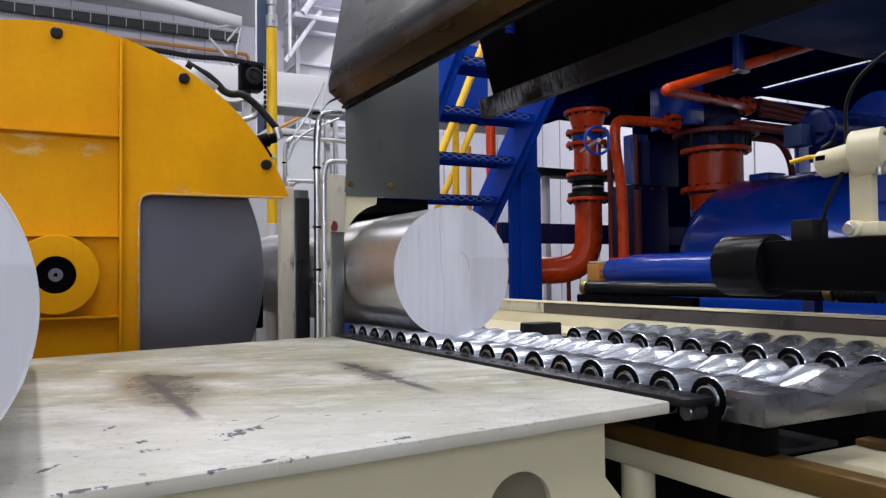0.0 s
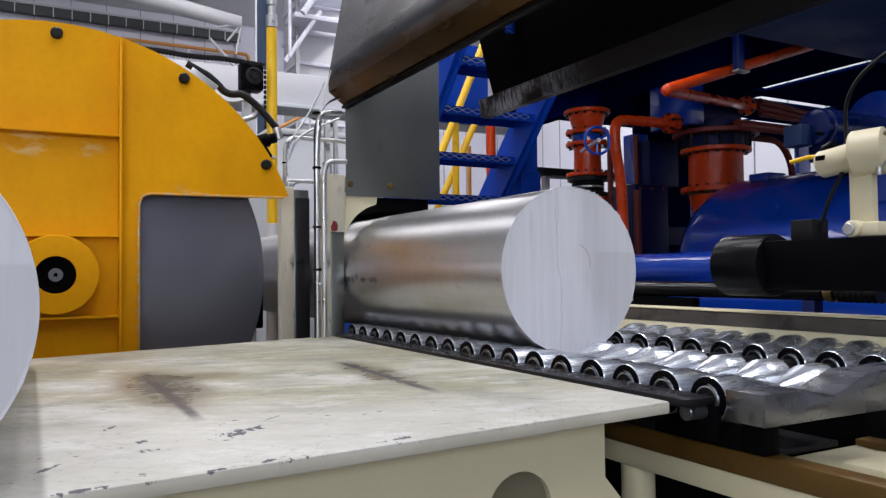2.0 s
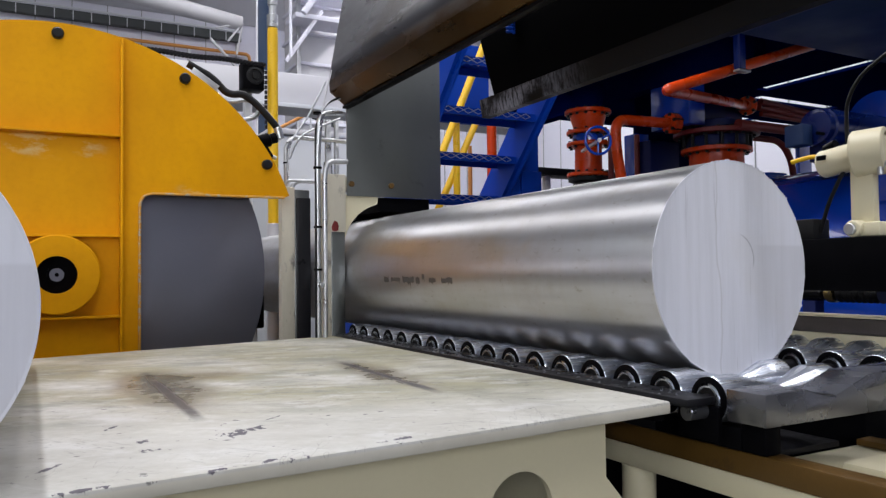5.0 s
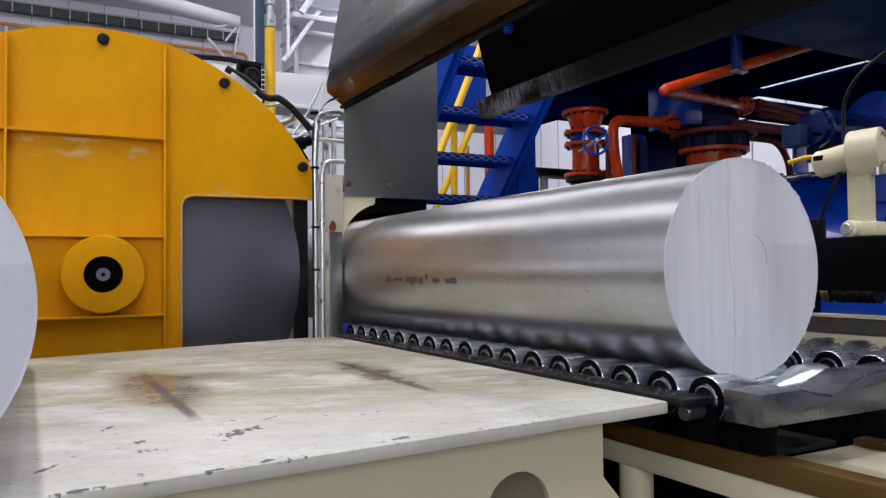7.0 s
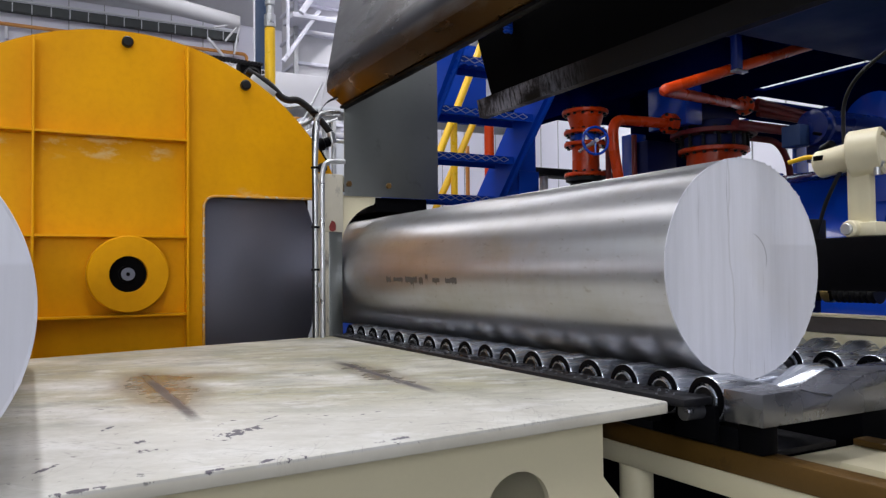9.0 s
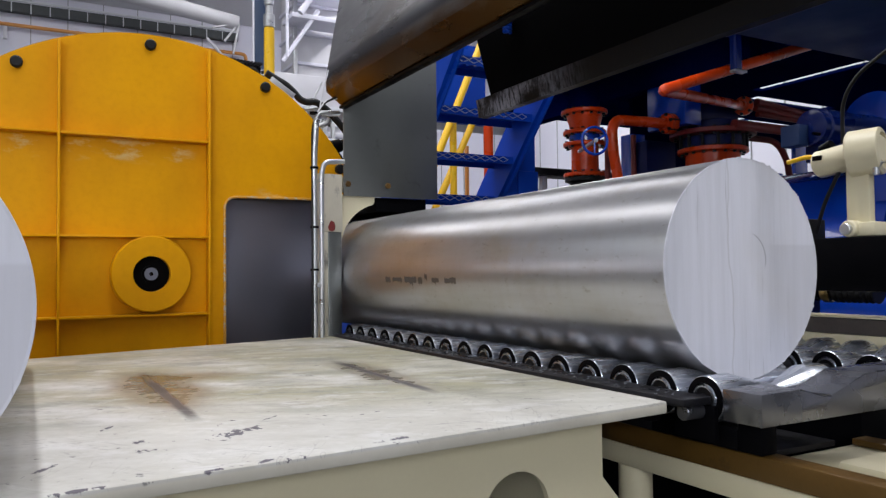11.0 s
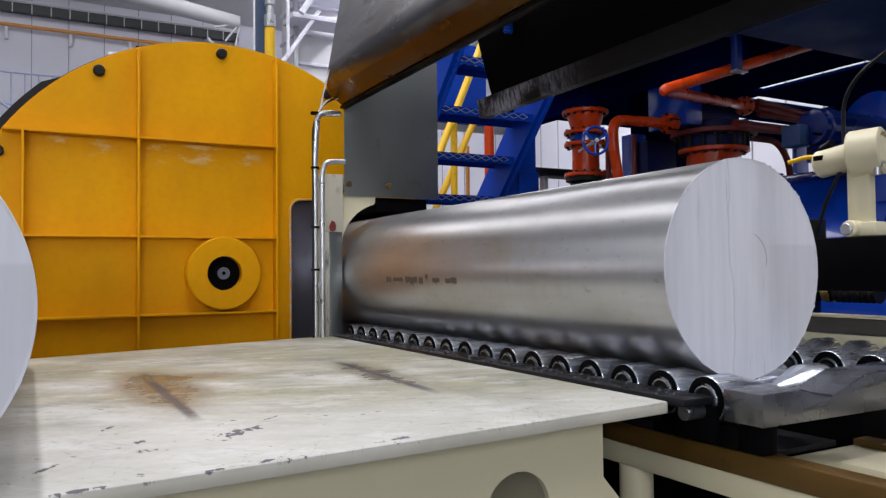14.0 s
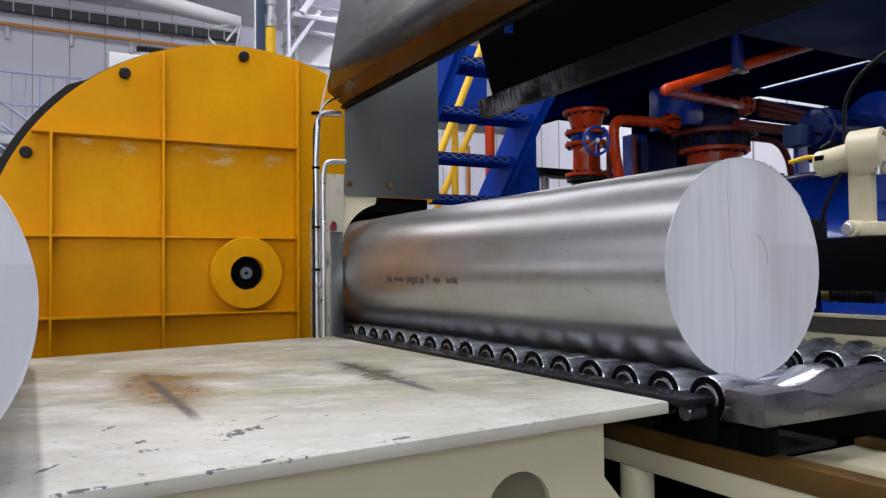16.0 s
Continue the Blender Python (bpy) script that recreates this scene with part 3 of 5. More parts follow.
# ---- billets ----
def billet(name, label, length, at, ragged=0.0055):
    """Sawn log lying along y, its cut face at y = 0 of its own space."""
    t = thing(name, label, "billet", at)
    r = 0.2
    part("log", lathe([(r - 0.0015, 0.0), (r, 0.002), (r, length - 0.002), (r - 0.0015, length)], (0, 0, 0), (0, 1, 0), 96), BILLET, t)
    part("sawn_face", lathe([(r - 0.0018, 0), (r - 0.0018, 0.003)], (0, -0.0012, 0), (0, 1, 0), 96), SAWN, t, "pale freshly sawn end face")
    # ragged burr: a thin wavy ring round the cut edge
    rnd = random.Random(5)
    bm = bmesh.new()
    n, rings = 420, []
    for k, (dr, y) in enumerate(((-0.003, -0.0014), (0.0, -0.0022), (0.0004, 0.0006))):
        ring = []
        for i in range(n):
            a = 2 * math.pi * i / n
            rough = max(0.0, noise.noise((9 * math.cos(a), 9 * math.sin(a), 3.1)) + 0.10 + 0.25 * max(0.0, math.cos(a - 0.9))) * max(0.0, rnd.uniform(-0.3, 1.0)) * ragged
            q = r + dr + (rough if k == 1 else 0)
            ring.append(bm.verts.new((q * math.cos(a), y, q * math.sin(a))))
        rings.append(ring)
    for a, b in zip(rings, rings[1:]):
        for i in range(n):
            bm.faces.new((a[i], a[(i + 1) % n], b[(i + 1) % n], b[i]))
    part("burr", bm, SAWN, t, "ragged bright saw burr", smooth=False)
    return t


def ink_stamp(t):
    """Smeared illegible ink marks along the billet's side, as thin bars that follow its curve."""
    rnd = random.Random(9)
    for y0, y1, a0, a1 in ((1.10, 1.135, -6.5, -4.3), (1.02, 1.085, -6.2, -4.9), (0.93, 1.005, -6.8, -4.4), (0.895, 0.92, -7.5, -4.6), (0.865, 0.88, -4.0, -2.2), (0.80, 0.84, -6.6, -5.2), (0.71, 0.77, -6.8, -5.0)):
        bm = bmesh.new()
        n = 14
        rows = []
        for i in range(n + 1):
            y = y0 + (y1 - y0) * i / n
            lo, hi = a0 - 1.0 - abs(rnd.gauss(0, 1.3)), a1 + 0.4 + rnd.uniform(-0.9, 0.9)
            if hi < lo + 0.4:
                hi = lo + 0.4
            rows.append([bm.verts.new((-0.2006 * math.cos(radians(a)), y, 0.2006 * math.sin(radians(a)))) for a in (lo, (lo + hi) / 2, hi)])
        for p, q in zip(rows, rows[1:]):
            bm.faces.new((p[0], q[0], q[1], p[1]))
            bm.faces.new((p[1], q[1], q[2], p[2]))
        part("ink_mark", bm, INK, t, "smeared black ink mark", smooth=False)


# ---- circular saw with its guard ----
SAW_Y, SAW_K = 2.70, 0.9474


def saw():
    """Built round the blade's axis at x = 0, y = 0, z = 0 of its own space."""
    t = thing("circular_saw", "yellow steel circular saw guard with ribbed side and grey blade", "saw", (0.0793 * SAW_K, SAW_Y, 1.0947))
    t.scale = (SAW_K, SAW_K, SAW_K)
    R = 0.85
    # side sheet: a disc with the corner for the blade left open
    a_tip = math.degrees(math.asin(0.295 / R))
    outline = arc(0, 0, R, a_tip, 180, 56) + [(-R, -0.62), (0.259, -0.62)]
    outline += [(0.259, 0.24)] + arc(0.299, 0.246, 0.04, 180, 90, 6) + [(0.775, 0.286)]
    part("side_sheet", prism(outline, 0.010), YELLOW, t)
    # rim that closes the guard to the back
    rim = arc(0, 0, R + 0.002, a_tip, 180, 56) + [(-R - 0.002, -0.62), (-R + 0.012, -0.62)] + arc(0, 0, R - 0.012, 180, a_tip, 56)
    part("guard_rim", prism(rim, 0.065, (0, 0.0105, 0)), YELLOW, t)
    seal = arc(0, 0, R + 0.010, 98, 128, 16) + arc(0, 0, R + 0.030, 132, 184, 40) + arc(0, 0, R - 0.01, 184, 100, 50)
    part("rim_seal", prism(seal, 0.03, (0, 0.047, 0)), RUBBER, t, "black rubber sealing strip")
    part("back_sheet", prism(arc(0, 0, R - 0.015, a_tip, 180, 40) + [(-R + 0.015, -0.62), (0.25, -0.62), (0.25, 0.28)], 0.008, (0, 0.066, 0)), YELLOW, t)
    # ribs of flat bar standing out from the side sheet
    d = 0.045
    for x, z0, z1 in ((0.197, -0.62, R * 0.955), (-0.29, -0.62, R * 0.925), (-0.642, -0.62, 0.48)):
        part("rib", box(x - 0.004, x + 0.004, -d, 0.002, z0, z1, 0.001), YELLOW, t)
    for z, x0 in ((0.474, -0.70), (0.130, -0.82), (-0.143, -0.82)):
        for a, b in ((x0, -0.646), (-0.638, -0.294), (-0.286, 0.193)):
            part("rib", box(a, b, -d, 0.002, z - 0.004, z + 0.004, 0.001), YELLOW, t)
    # bearing hub
    part("hub_flange", lathe([(0.062, -0.005), (0.062, 0.055), (0.128, 0.055), (0.132, 0.050), (0.132, 0.0), (0.062, -0.005)], (0, 0.0, 0), (0, -1, 0), 56), YELLOW, t)
    hub = part("hub_bore", lathe([(0.062, 0.0), (0.062, 0.02), (0.030, 0.02), (0.030, 0.03), (0.018, 0.03), (0.018, 0.036), (0.006, 0.036)], (0, 0, 0), (0, -1, 0), 40),
               BLACK, t, "black shaft end in the hub")
    part("shaft_nut", lathe([(0.022, 0.030), (0.022, 0.037), (0.007, 0.037), (0.006, 0.033)], (0, 0, 0), (0, -1, 0), 32), BLADE, hub)
    for x, z in ((0.0, 0.811), (0.411, 0.704), (0.709, 0.409), (-0.414, 0.70), (-0.715, 0.404)):
        part("guard_knob", lathe([(0.019, 0), (0.019, 0.016), (0.015, 0.020)], (x, 0, z), (x, -1, z), 24), RUBBER, t)
    # welded edge of the blade opening
    part("opening_lip", tube([(0.259, -0.004, -0.62), (0.259, -0.004, 0.283), (0.775, -0.004, 0.286)], 0.005, 0.05, 8), YELLOW_WORN, t, "lip with paint chipped to bare metal")
    part("blade", lathe([(0.705, 0), (0.711, 0.004), (0.705, 0.008)], (0, 0.034, 0), (0, 1.034, 0), 120), BLADE, t, "grey steel saw blade")
    # coolant hose and its fittings on the rim
    part("coolant_hose", tube([(0.43, 0.05, 0.775), (0.476, 0.05, 0.752), (0.505, 0.05, 0.740), (0.540, 0.05, 0.713), (0.565, 0.05, 0.685), (0.592, 0.05, 0.676), (0.63, 0.05, 0.684), (0.68, 0.05, 0.654), (0.73, 0.05, 0.604), (0.768, 0.05, 0.561)], 0.014, 0.03),
         RUBBER, t, "black rubber hose")
    part("hose_fitting", rod((0.766, 0.05, 0.565), (0.778, 0.05, 0.520), 0.016), GALV, t)
    part("spray_valve", lathe([(0.014, 0), (0.027, 0.008), (0.027, 0.045), (0.020, 0.05), (0.020, 0.075)], (0.690, 0.05, 0.500), (0.775, 0.05, 0.530), 20), BLACK, t)
    part("valve_foot", box(-0.045, 0.045, -0.01, 0.01, -0.012, 0.012, 0.003), BLACK, t).matrix_basis = pose(0.712, 0.04, 0.480, 0, 57, 0)
    part("valve_screw", rod((0.735, 0.04, 0.452), (0.757, 0.04, 0.442), 0.008, 10), GALV, t)
    part("steel_pipe", tube([(0.53, 0.07, 0.69), (0.56, 0.07, 0.655), (0.60, 0.07, 0.650), (0.66, 0.07, 0.667), (0.70, 0.07, 0.640)], 0.006, 0.03), GALV, t)
    part("drain_pipe", tube([(0.60, 0.07, 0.585), (0.64, 0.07, 0.585), (0.69, 0.07, 0.605), (0.70, 0.07, 0.64)], 0.010, 0.03), GALV, t)
    part("bracket", box(-0.055, 0.055, -0.003, 0.003, -0.014, 0.014, 0.001), GALV, t).matrix_basis = pose(0.487, 0.03, 0.717, 0, 33, 0)
    # carriage down to the floor rails
    part("carriage", box(-0.80, -0.12, 0.08, 0.60, -1.15, -0.45, 0.01), YELLOW, t)
    part("motor", lathe([(0.15, 0), (0.17, 0.02), (0.17, 0.42), (0.12, 0.46)], (-0.35, 0.08, -0.2), (-0.35, 1, -0.2), 28), GREY_PAINT, t)
    return t


# ---- clamp columns beside the cut ----
def clamp_column(name, label, y, x0, x1, z1, strip, k):
    t = thing(name, label, "machine column", (0, y, 1.09 * (1 - k)))
    t.scale = (k, k, k)
    xm = x0 + (x1 - x0) * strip
    part("post", box(x0, xm, 0, 0.05, -1.09 * (1 - k) / k, z1, 0.004), CREAM_WORN, t)
    part("wear_strip", box(xm + 0.001, x1, 0.006, 0.045, -1.09 * (1 - k) / k, z1 - 0.01, 0.003), GREY_PLATE, t, "bare grey steel strip")
    return t


def saw_station():
    c = clamp_column("clamp_column", "chipped cream clamp column beside the sawn billet", 2.425, 0.916, 1.009, 1.447, 0.42, 0.9327)
    part("cap", box(0.915, 1.010, -0.002, 0.052, 1.24, 1.449, 0.003), CREAM_WORN, c)
    part("paint_chip", prism([(0, 0), (0.010, -0.004), (0.022, 0.001), (0.024, 0.016), (0.020, 0.030), (0.008, 0.036), (0.002, 0.024), (-0.003, 0.012)], 0.002, (0.957, -0.004, 1.245)), RED_DARK, c)
    # arched cream bracket over the billet
    out = [(1.009, 1.20)] + arc(1.18, 1.175, 0.175, 172, 105, 12) + [(1.14, 1.352), (1.142, 1.378), (1.009, 1.378)]
    part("arched_bracket", prism(out, 0.06, (0, 0.01, 0)), CREAM, c)
    c2 = clamp_column("rear_clamp_column", "worn cream column with dark steel guide plate", 2.80, 0.897, 1.016, 1.445, 0.46, 0.9272)
    part("guide_plate", box(0.957, 1.014, -0.012, 0.004, 0.3, 1.40, 0.002), DARK_STEEL, c2)
    part("conduit", tube([(0.93, 0.05, 1.44), (0.93, 0.03, 1.475), (0.985, 0.03, 1.475)], 0.006, 0.02), GALV, c2)
    # clamp shoe on top of the billet
    s = thing("clamp_shoe", "black steel clamp shoe pressed on top of the billet", "clamp", (1.145, 2.66, 1.092))
    part("shoe", prism(arc(0, 0, 0.203, 122, 48, 16) + arc(0, 0, 0.232, 48, 122, 16), 0.14), BLACK, s)
    part("jaw", box(-0.065, 0.135, -0.20, 0.019, 0.214, 0.264, 0.004), BLACK, s)
    part("ram", box(-0.05, 0.17, 0.02, 0.12, 0.228, 0.262, 0.004), BLACK, s)
    part("piston", rod((0.03, 0.07, 0.26), (0.03, 0.07, 0.52), 0.03), GALV, s)
    w = thing("limit_switch", "black limit switch box on a grey stand", "switch", (0.84, 3.22, 0))
    part("stand", box(-0.015, 0.015, 0.02, 0.05, 0, 0.86, 0.003), GREY_PAINT, w)
    part("box", box(-0.035, 0.04, 0, 0.07, 0.861, 1.005, 0.008), BLACK, w)
    part("cap", rod((0.0, 0.035, 1.006), (0.0, 0.035, 1.03), 0.02), GALV, w)
    # hanging sheet
    p = thing("splash_plate", "grey galvanised splash plate bolted above the billet", "steel plate", (0, 2.42, 0))
    part("sheet", box(0.945, 1.306, 0, 0.004, 1.353, 1.95, 0.001), GREY_PLATE, p)
    for x in (0.960, 1.108):
        bolt(p, (x, 0, 1.393), (0, -1, 0), 0.011, 0.010, RUST)
    part("hanger", box(0.96, 1.29, 0.005, 0.03, 1.40, 1.97, 0.002), BLOCK_STEEL, p)
    part("arm_bracket", box(0.946, 1.0, 0.005, 0.10, 1.375, 1.42, 0.003), CREAM_WORN, p)
    # conduits that run up the column
    w = thing("cable_conduit", "grey conduit and cables strapped along the column", "conduit", (0, 2.40, 1.09 * (1 - 0.932)))
    w.scale = (0.932, 0.932, 0.932)
    part("tube", tube([(0.895, 0, -0.0795), (0.895, 0, 1.50), (0.905, 0, 1.66), (0.99, 0.0, 1.665)], 0.011, 0.03), GALV, w)
    part("tube", tube([(0.914, -0.02, -0.0795), (0.914, -0.02, 1.44), (0.925, -0.02, 1.485), (1.0, -0.02, 1.49)], 0.009, 0.03), GALV, w)
    part("cable", tube([(0.886, 0.0, 0.3), (0.884, -0.01, 1.2), (0.888, 0.0, 1.62), (0.93, 0.0, 1.70), (0.985, 0, 1.725)], 0.004, 0.05, 8), RUBBER, w)
    part("cable", tube([(0.90, -0.01, 1.60), (0.92, 0, 1.70), (0.95, 0, 1.82)], 0.0025, 0.05, 8), STEEL_WHITE, w)
    part("cable", tube([(0.90, -0.01, 1.655), (0.94, 0, 1.71), (0.985, 0, 1.72)], 0.0025, 0.03, 8), STEEL_WHITE, w)
    for z in (1.10, 1.25, 1.46, 1.655):
        part("cable_tie", lathe([(0.015, 0), (0.015, 0.008)], (0.895, 0, z), (0.895, 0, z + 1), 14), BLACK, w)
    part("clamp_nut", rod((0.90, -0.012, 1.05), (0.90, -0.03, 1.05), 0.009, 8), GALV, w)


# ---- hood over the conveyor ----
def hood():
    t = thing("extraction_hood", "dark sheet-steel hood hanging over the roller conveyor", "hood", (0, 2.42, 0))
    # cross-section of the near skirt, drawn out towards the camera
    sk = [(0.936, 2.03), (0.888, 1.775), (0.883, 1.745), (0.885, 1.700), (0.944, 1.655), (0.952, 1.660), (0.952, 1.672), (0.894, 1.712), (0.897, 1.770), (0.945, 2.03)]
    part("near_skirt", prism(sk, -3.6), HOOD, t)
    part("hem", box(0.930, 0.954, -3.6, 0.0, 1.648, 1.6575, 0.002), BLACK, t)
    for y in (-0.32, -3.22):
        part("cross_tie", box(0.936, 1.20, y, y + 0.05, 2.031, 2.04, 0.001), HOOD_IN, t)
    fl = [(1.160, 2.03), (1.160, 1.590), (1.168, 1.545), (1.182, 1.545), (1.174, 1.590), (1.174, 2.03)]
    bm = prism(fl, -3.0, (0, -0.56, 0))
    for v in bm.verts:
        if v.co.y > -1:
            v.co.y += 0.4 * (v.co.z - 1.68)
    part("far_skirt", bm, HOOD_IN, t, "near-black inner sheet with scraped lower flange")
    part("flange", prism([(1.156, 1.592), (1.165, 1.541), (1.190, 1.541), (1.190, 1.546), (1.168, 1.548), (1.160, 1.592)], -3.0, (0, -0.521, 0)), SCRAPED, t, "scraped bare lower flange")
    coil = [(1.143 + 0.009 * math.cos(0.9 * i), -0.71 + 0.009 * math.sin(0.9 * i), 1.79 - 0.0013 * i) for i in range(42)]
    part("air_hose", tube(coil, 0.005, 0, 8), STAIR_BLUE, t, "blue coiled air hose")
    for y in (-0.3, -3.2):
        part("hanger", rod((1.08, y + 0.005, 2.04), (1.08, y + 0.005, 8.6), 0.012), STEEL_WHITE, t)


# ---- roller conveyor ----
PITCH, FIRST = 0.097, 0.891


def roller(name, x, y, z, label, far):
    """Vee roller: rim, cone down to a waist, cone up to the other rim."""
    t = thing(name, label, "roller", (x, y, z), group="conveyor rollers")
    R = 0.038
    prof = [(R - 0.0008, 0.0), (R, 0.001), (R, 0.055), (R - 0.001, 0.058), (0.0135, 0.158), (0.0135, 0.166), (R + 0.001, 0.235), (R + 0.002, 0.238), (R + 0.002, 0.287), (R - 0.002, 0.290)]
    part("drum", lathe(prof, (0, 0, 0), (1, 0, 0), 32), ROLLER, t)
    part("end_disc", lathe([(R - 0.001, 0.0), (R - 0.0012, 0.002), (0.029, 0.004), (0.0265, 0.004), (0.0265, 0.001), (0.012, 0.001)], (0.001, 0, 0), (-1, 0, 0), 30), BLACK, t, "dark greasy end disc")
    part("bearing_ring", lathe([(0.0225, 0.0), (0.0225, 0.006), (0.0200, 0.006), (0.0200, 0.0)], (0.001, 0, 0), (-1, 0, 0), 24), CHROME, t)
    part("bearing_seal", lathe([(0.0195, 0.0), (0.0195, 0.003), (0.012, 0.003)], (0.001, 0, 0), (-1, 0, 0), 24), RUBBER, t)
    part("axle", rod((-0.048 if far else -0.02, 0, -0.002), (0.30, 0, -0.002), 0.0135 if far else 0.0115, 16), DARK_STEEL, t)
    if not far:
        part("bearing_stub", rod((-0.052, 0, -0.016), (-0.0045, 0, -0.016), 0.0135, 16), BLOCK_STEEL, t)
    if far:
        part("grease_nipple", rod((-0.006, 0.004, -0.024), (-0.018, 0.004, -0.026), 0.005, 8), BRASS, t)
    return t


def conveyor():
    c = thing("roller_conveyor_frame", "cream and black steel frame of the roller conveyor", "conveyor frame")
    part("near_rail", box(0.899, 0.962, 0.868, 2.42, 0.8745, 0.888, 0.003), DARK_STEEL, c, "black oily side rail")
    part("rail_web", box(0.899, 0.922, 0.94, 2.42, 0.842, 0.874, 0.002), BLACK, c)
    part("bearing_beam", box(0.986, 1.008, 1.03, 2.58, 0.8035, 0.838, 0.002), DARK_STEEL, c)
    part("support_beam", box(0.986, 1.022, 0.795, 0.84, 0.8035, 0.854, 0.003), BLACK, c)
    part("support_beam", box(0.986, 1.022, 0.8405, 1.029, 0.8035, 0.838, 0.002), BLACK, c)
    # Black plate added to hide the first roller's lower half.
    part("dark_cover_plate", box(0.957, 0.9675, 0.860, 0.945, 0.815, 0.8735, 0.002), BLACK, c)
    # Beam painted black so that the space under the stop block stays dark.
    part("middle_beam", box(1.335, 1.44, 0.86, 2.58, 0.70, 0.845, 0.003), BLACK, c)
    # Its dark colour also stands in for the deep shadow on the ledge.
    part("shaded_trough", box(1.035, 1.258, 0.86, 2.9, 0.776, 0.786, 0.001), DARK_STEEL, c)
    part("far_trough", box(1.441, 1.80, 0.3, 2.1, 0.80, 0.812, 0.001), CREAM_WORN, c)
    part("far_tray", box(1.30, 1.80, 2.105, 3.4, 0.868, 0.880, 0.002), CREAM, c)
    part("far_web", box(1.801, 1.83, 0.3, 3.4, 0.10, 0.924, 0.002), CREAM, c)
    part("far_rail", box(1.80, 1.84, 0.3, 2.48, 0.925, 0.963, 0.002), STAINED, c, "dark stained edge rail")
    part("far_rail_end", box(1.80, 1.84, 2.481, 3.4, 0.925, 0.965, 0.002), CREAM_WORN, c)
    part("far_rail_cap", box(1.798, 1.90, 0.3, 3.4, 0.9655, 0.969, 0.001), CREAM, c)
    for x, y in ((1.62, 2.9), (1.84, 0.5), (1.84, 2.9), (0.91, 2.4)):
        part("leg", box(x, x + 0.04, y, y + 0.08, 0, 0.84 if x < 1 else 0.868, 0.003), CREAM, c)
    # Added black sheet in place of the shade under the conveyor.
    part("shade_sheet", box(1.345, 1.355, -0.4, 2.28, 0.02, 0.70, 0.002), BLACK, c)
    part("middle_leg", box(1.32, 1.40, 2.3, 2.38, 0, 0.779, 0.003), CREAM, c)
    near = roller("conveyor_roller", 0.972, FIRST, 0.879, "bright steel vee roller of the billet conveyor", False)
    for k in range(1, 17):
        copy_thing(near, pose(0.972, FIRST + PITCH * k, 0.879))
    far = roller("conveyor_roller", 1.510, 0.756, 0.875, "bright steel vee roller on a greasy bearing axle", True)
    for k in range(1, 13):
        copy_thing(far, pose(1.510, 0.756 + PITCH * k, 0.875))
    rnd = random.Random(12)
    bm = bmesh.new()
    for i in range(420):
        x, y, q = rnd.uniform(0.901, 0.960), 0.9 + 1.5 * rnd.random() ** 0.8, rnd.uniform(0.0012, 0.0035)
        add_box(bm, -q, q, -q * rnd.uniform(0.3, 1.6), q, 0, 0.0012, 0, Matrix.Translation((x, y, 0.8881)) @ Matrix.Rotation(rnd.uniform(0, 3.1), 4, "Z"))
    tagged(part("metal_chips", bm, OILY, smooth=False), "fine bright saw chips scattered on the black rail", "metal chips", kind="stuff")
    b = thing("stop_block", "machined steel end block with a shallow vee notch", "steel block", (0, 0, 0))
    out = [(0.955, 0.8545), (0.955, 0.904), (1.045, 0.905), (1.10, 0.890), (1.118, 0.890), (1.205, 0.918), (1.47, 0.921), (1.47, 0.8545)]
    part("block", prism(out, 0.073, (0, 0.768, 0), bevel=0.002), BLOCK_STEEL, b)
    k = thing("guide_block", "black steel guide block at the end of the far rollers", "steel block", (1.47, 2.02, 0))
    part("block", box(-0.05, 0.07, 0.0, 0.07, 0.812, 0.922, 0.005), DARK_STEEL, k)
    # lower frame
    f = thing("conveyor_underframe", "cream lower frame with a rusty brown edge beam", "machine frame")
    part("rusty_beam", box(0.988, 1.03, -0.4, 1.30, 0.764, 0.803, 0.004), RUST, f, "rusty brown edge beam")
    part("ledge", box(1.031, 1.334, -0.4, 0.855, 0.757, 0.775, 0.002), CREAM, f)
    part("rear_ledge", box(1.290, 1.33, 0.30, 0.85, 0.776, 0.788, 0.002), RUST, f)
    part("stiffener", box(1.072, 1.255, 0.30, 0.735, 0.7755, 0.802, 0.012), CREAM, f)
    part("beam_face", box(0.992, 1.025, -0.4, 1.30, 0.724, 0.7635, 0.002), CREAM, f)
    for y in (1.12, 0.1):
        part("leg", rod((1.03, y, 0), (1.03, y, 0.7235), 0.032), CREAM, f)



# ---- extrusion press and its pipework ----
def flange(parent, at, way, r, h, mat, n=10):
    at, way = Vector(at), Vector(way).normalized()
    f = part("flange", lathe([(r * 0.98, 0), (r, h * 0.15), (r, h * 0.85), (r * 0.98, h)], at, at + way, 36), mat, parent)
    s = way.orthogonal().normalized()
    u = way.cross(s)
    for i in range(n):
        a = 2 * math.pi * i / n
        p = at + (s * math.cos(a) + u * math.sin(a)) * r * 0.86 - way * 0.012
        part("bolt", lathe([(0.011, 0), (0.011, h + 0.024)], p, p + way, 6), DARK_STEEL, f, smooth=False)
    return f


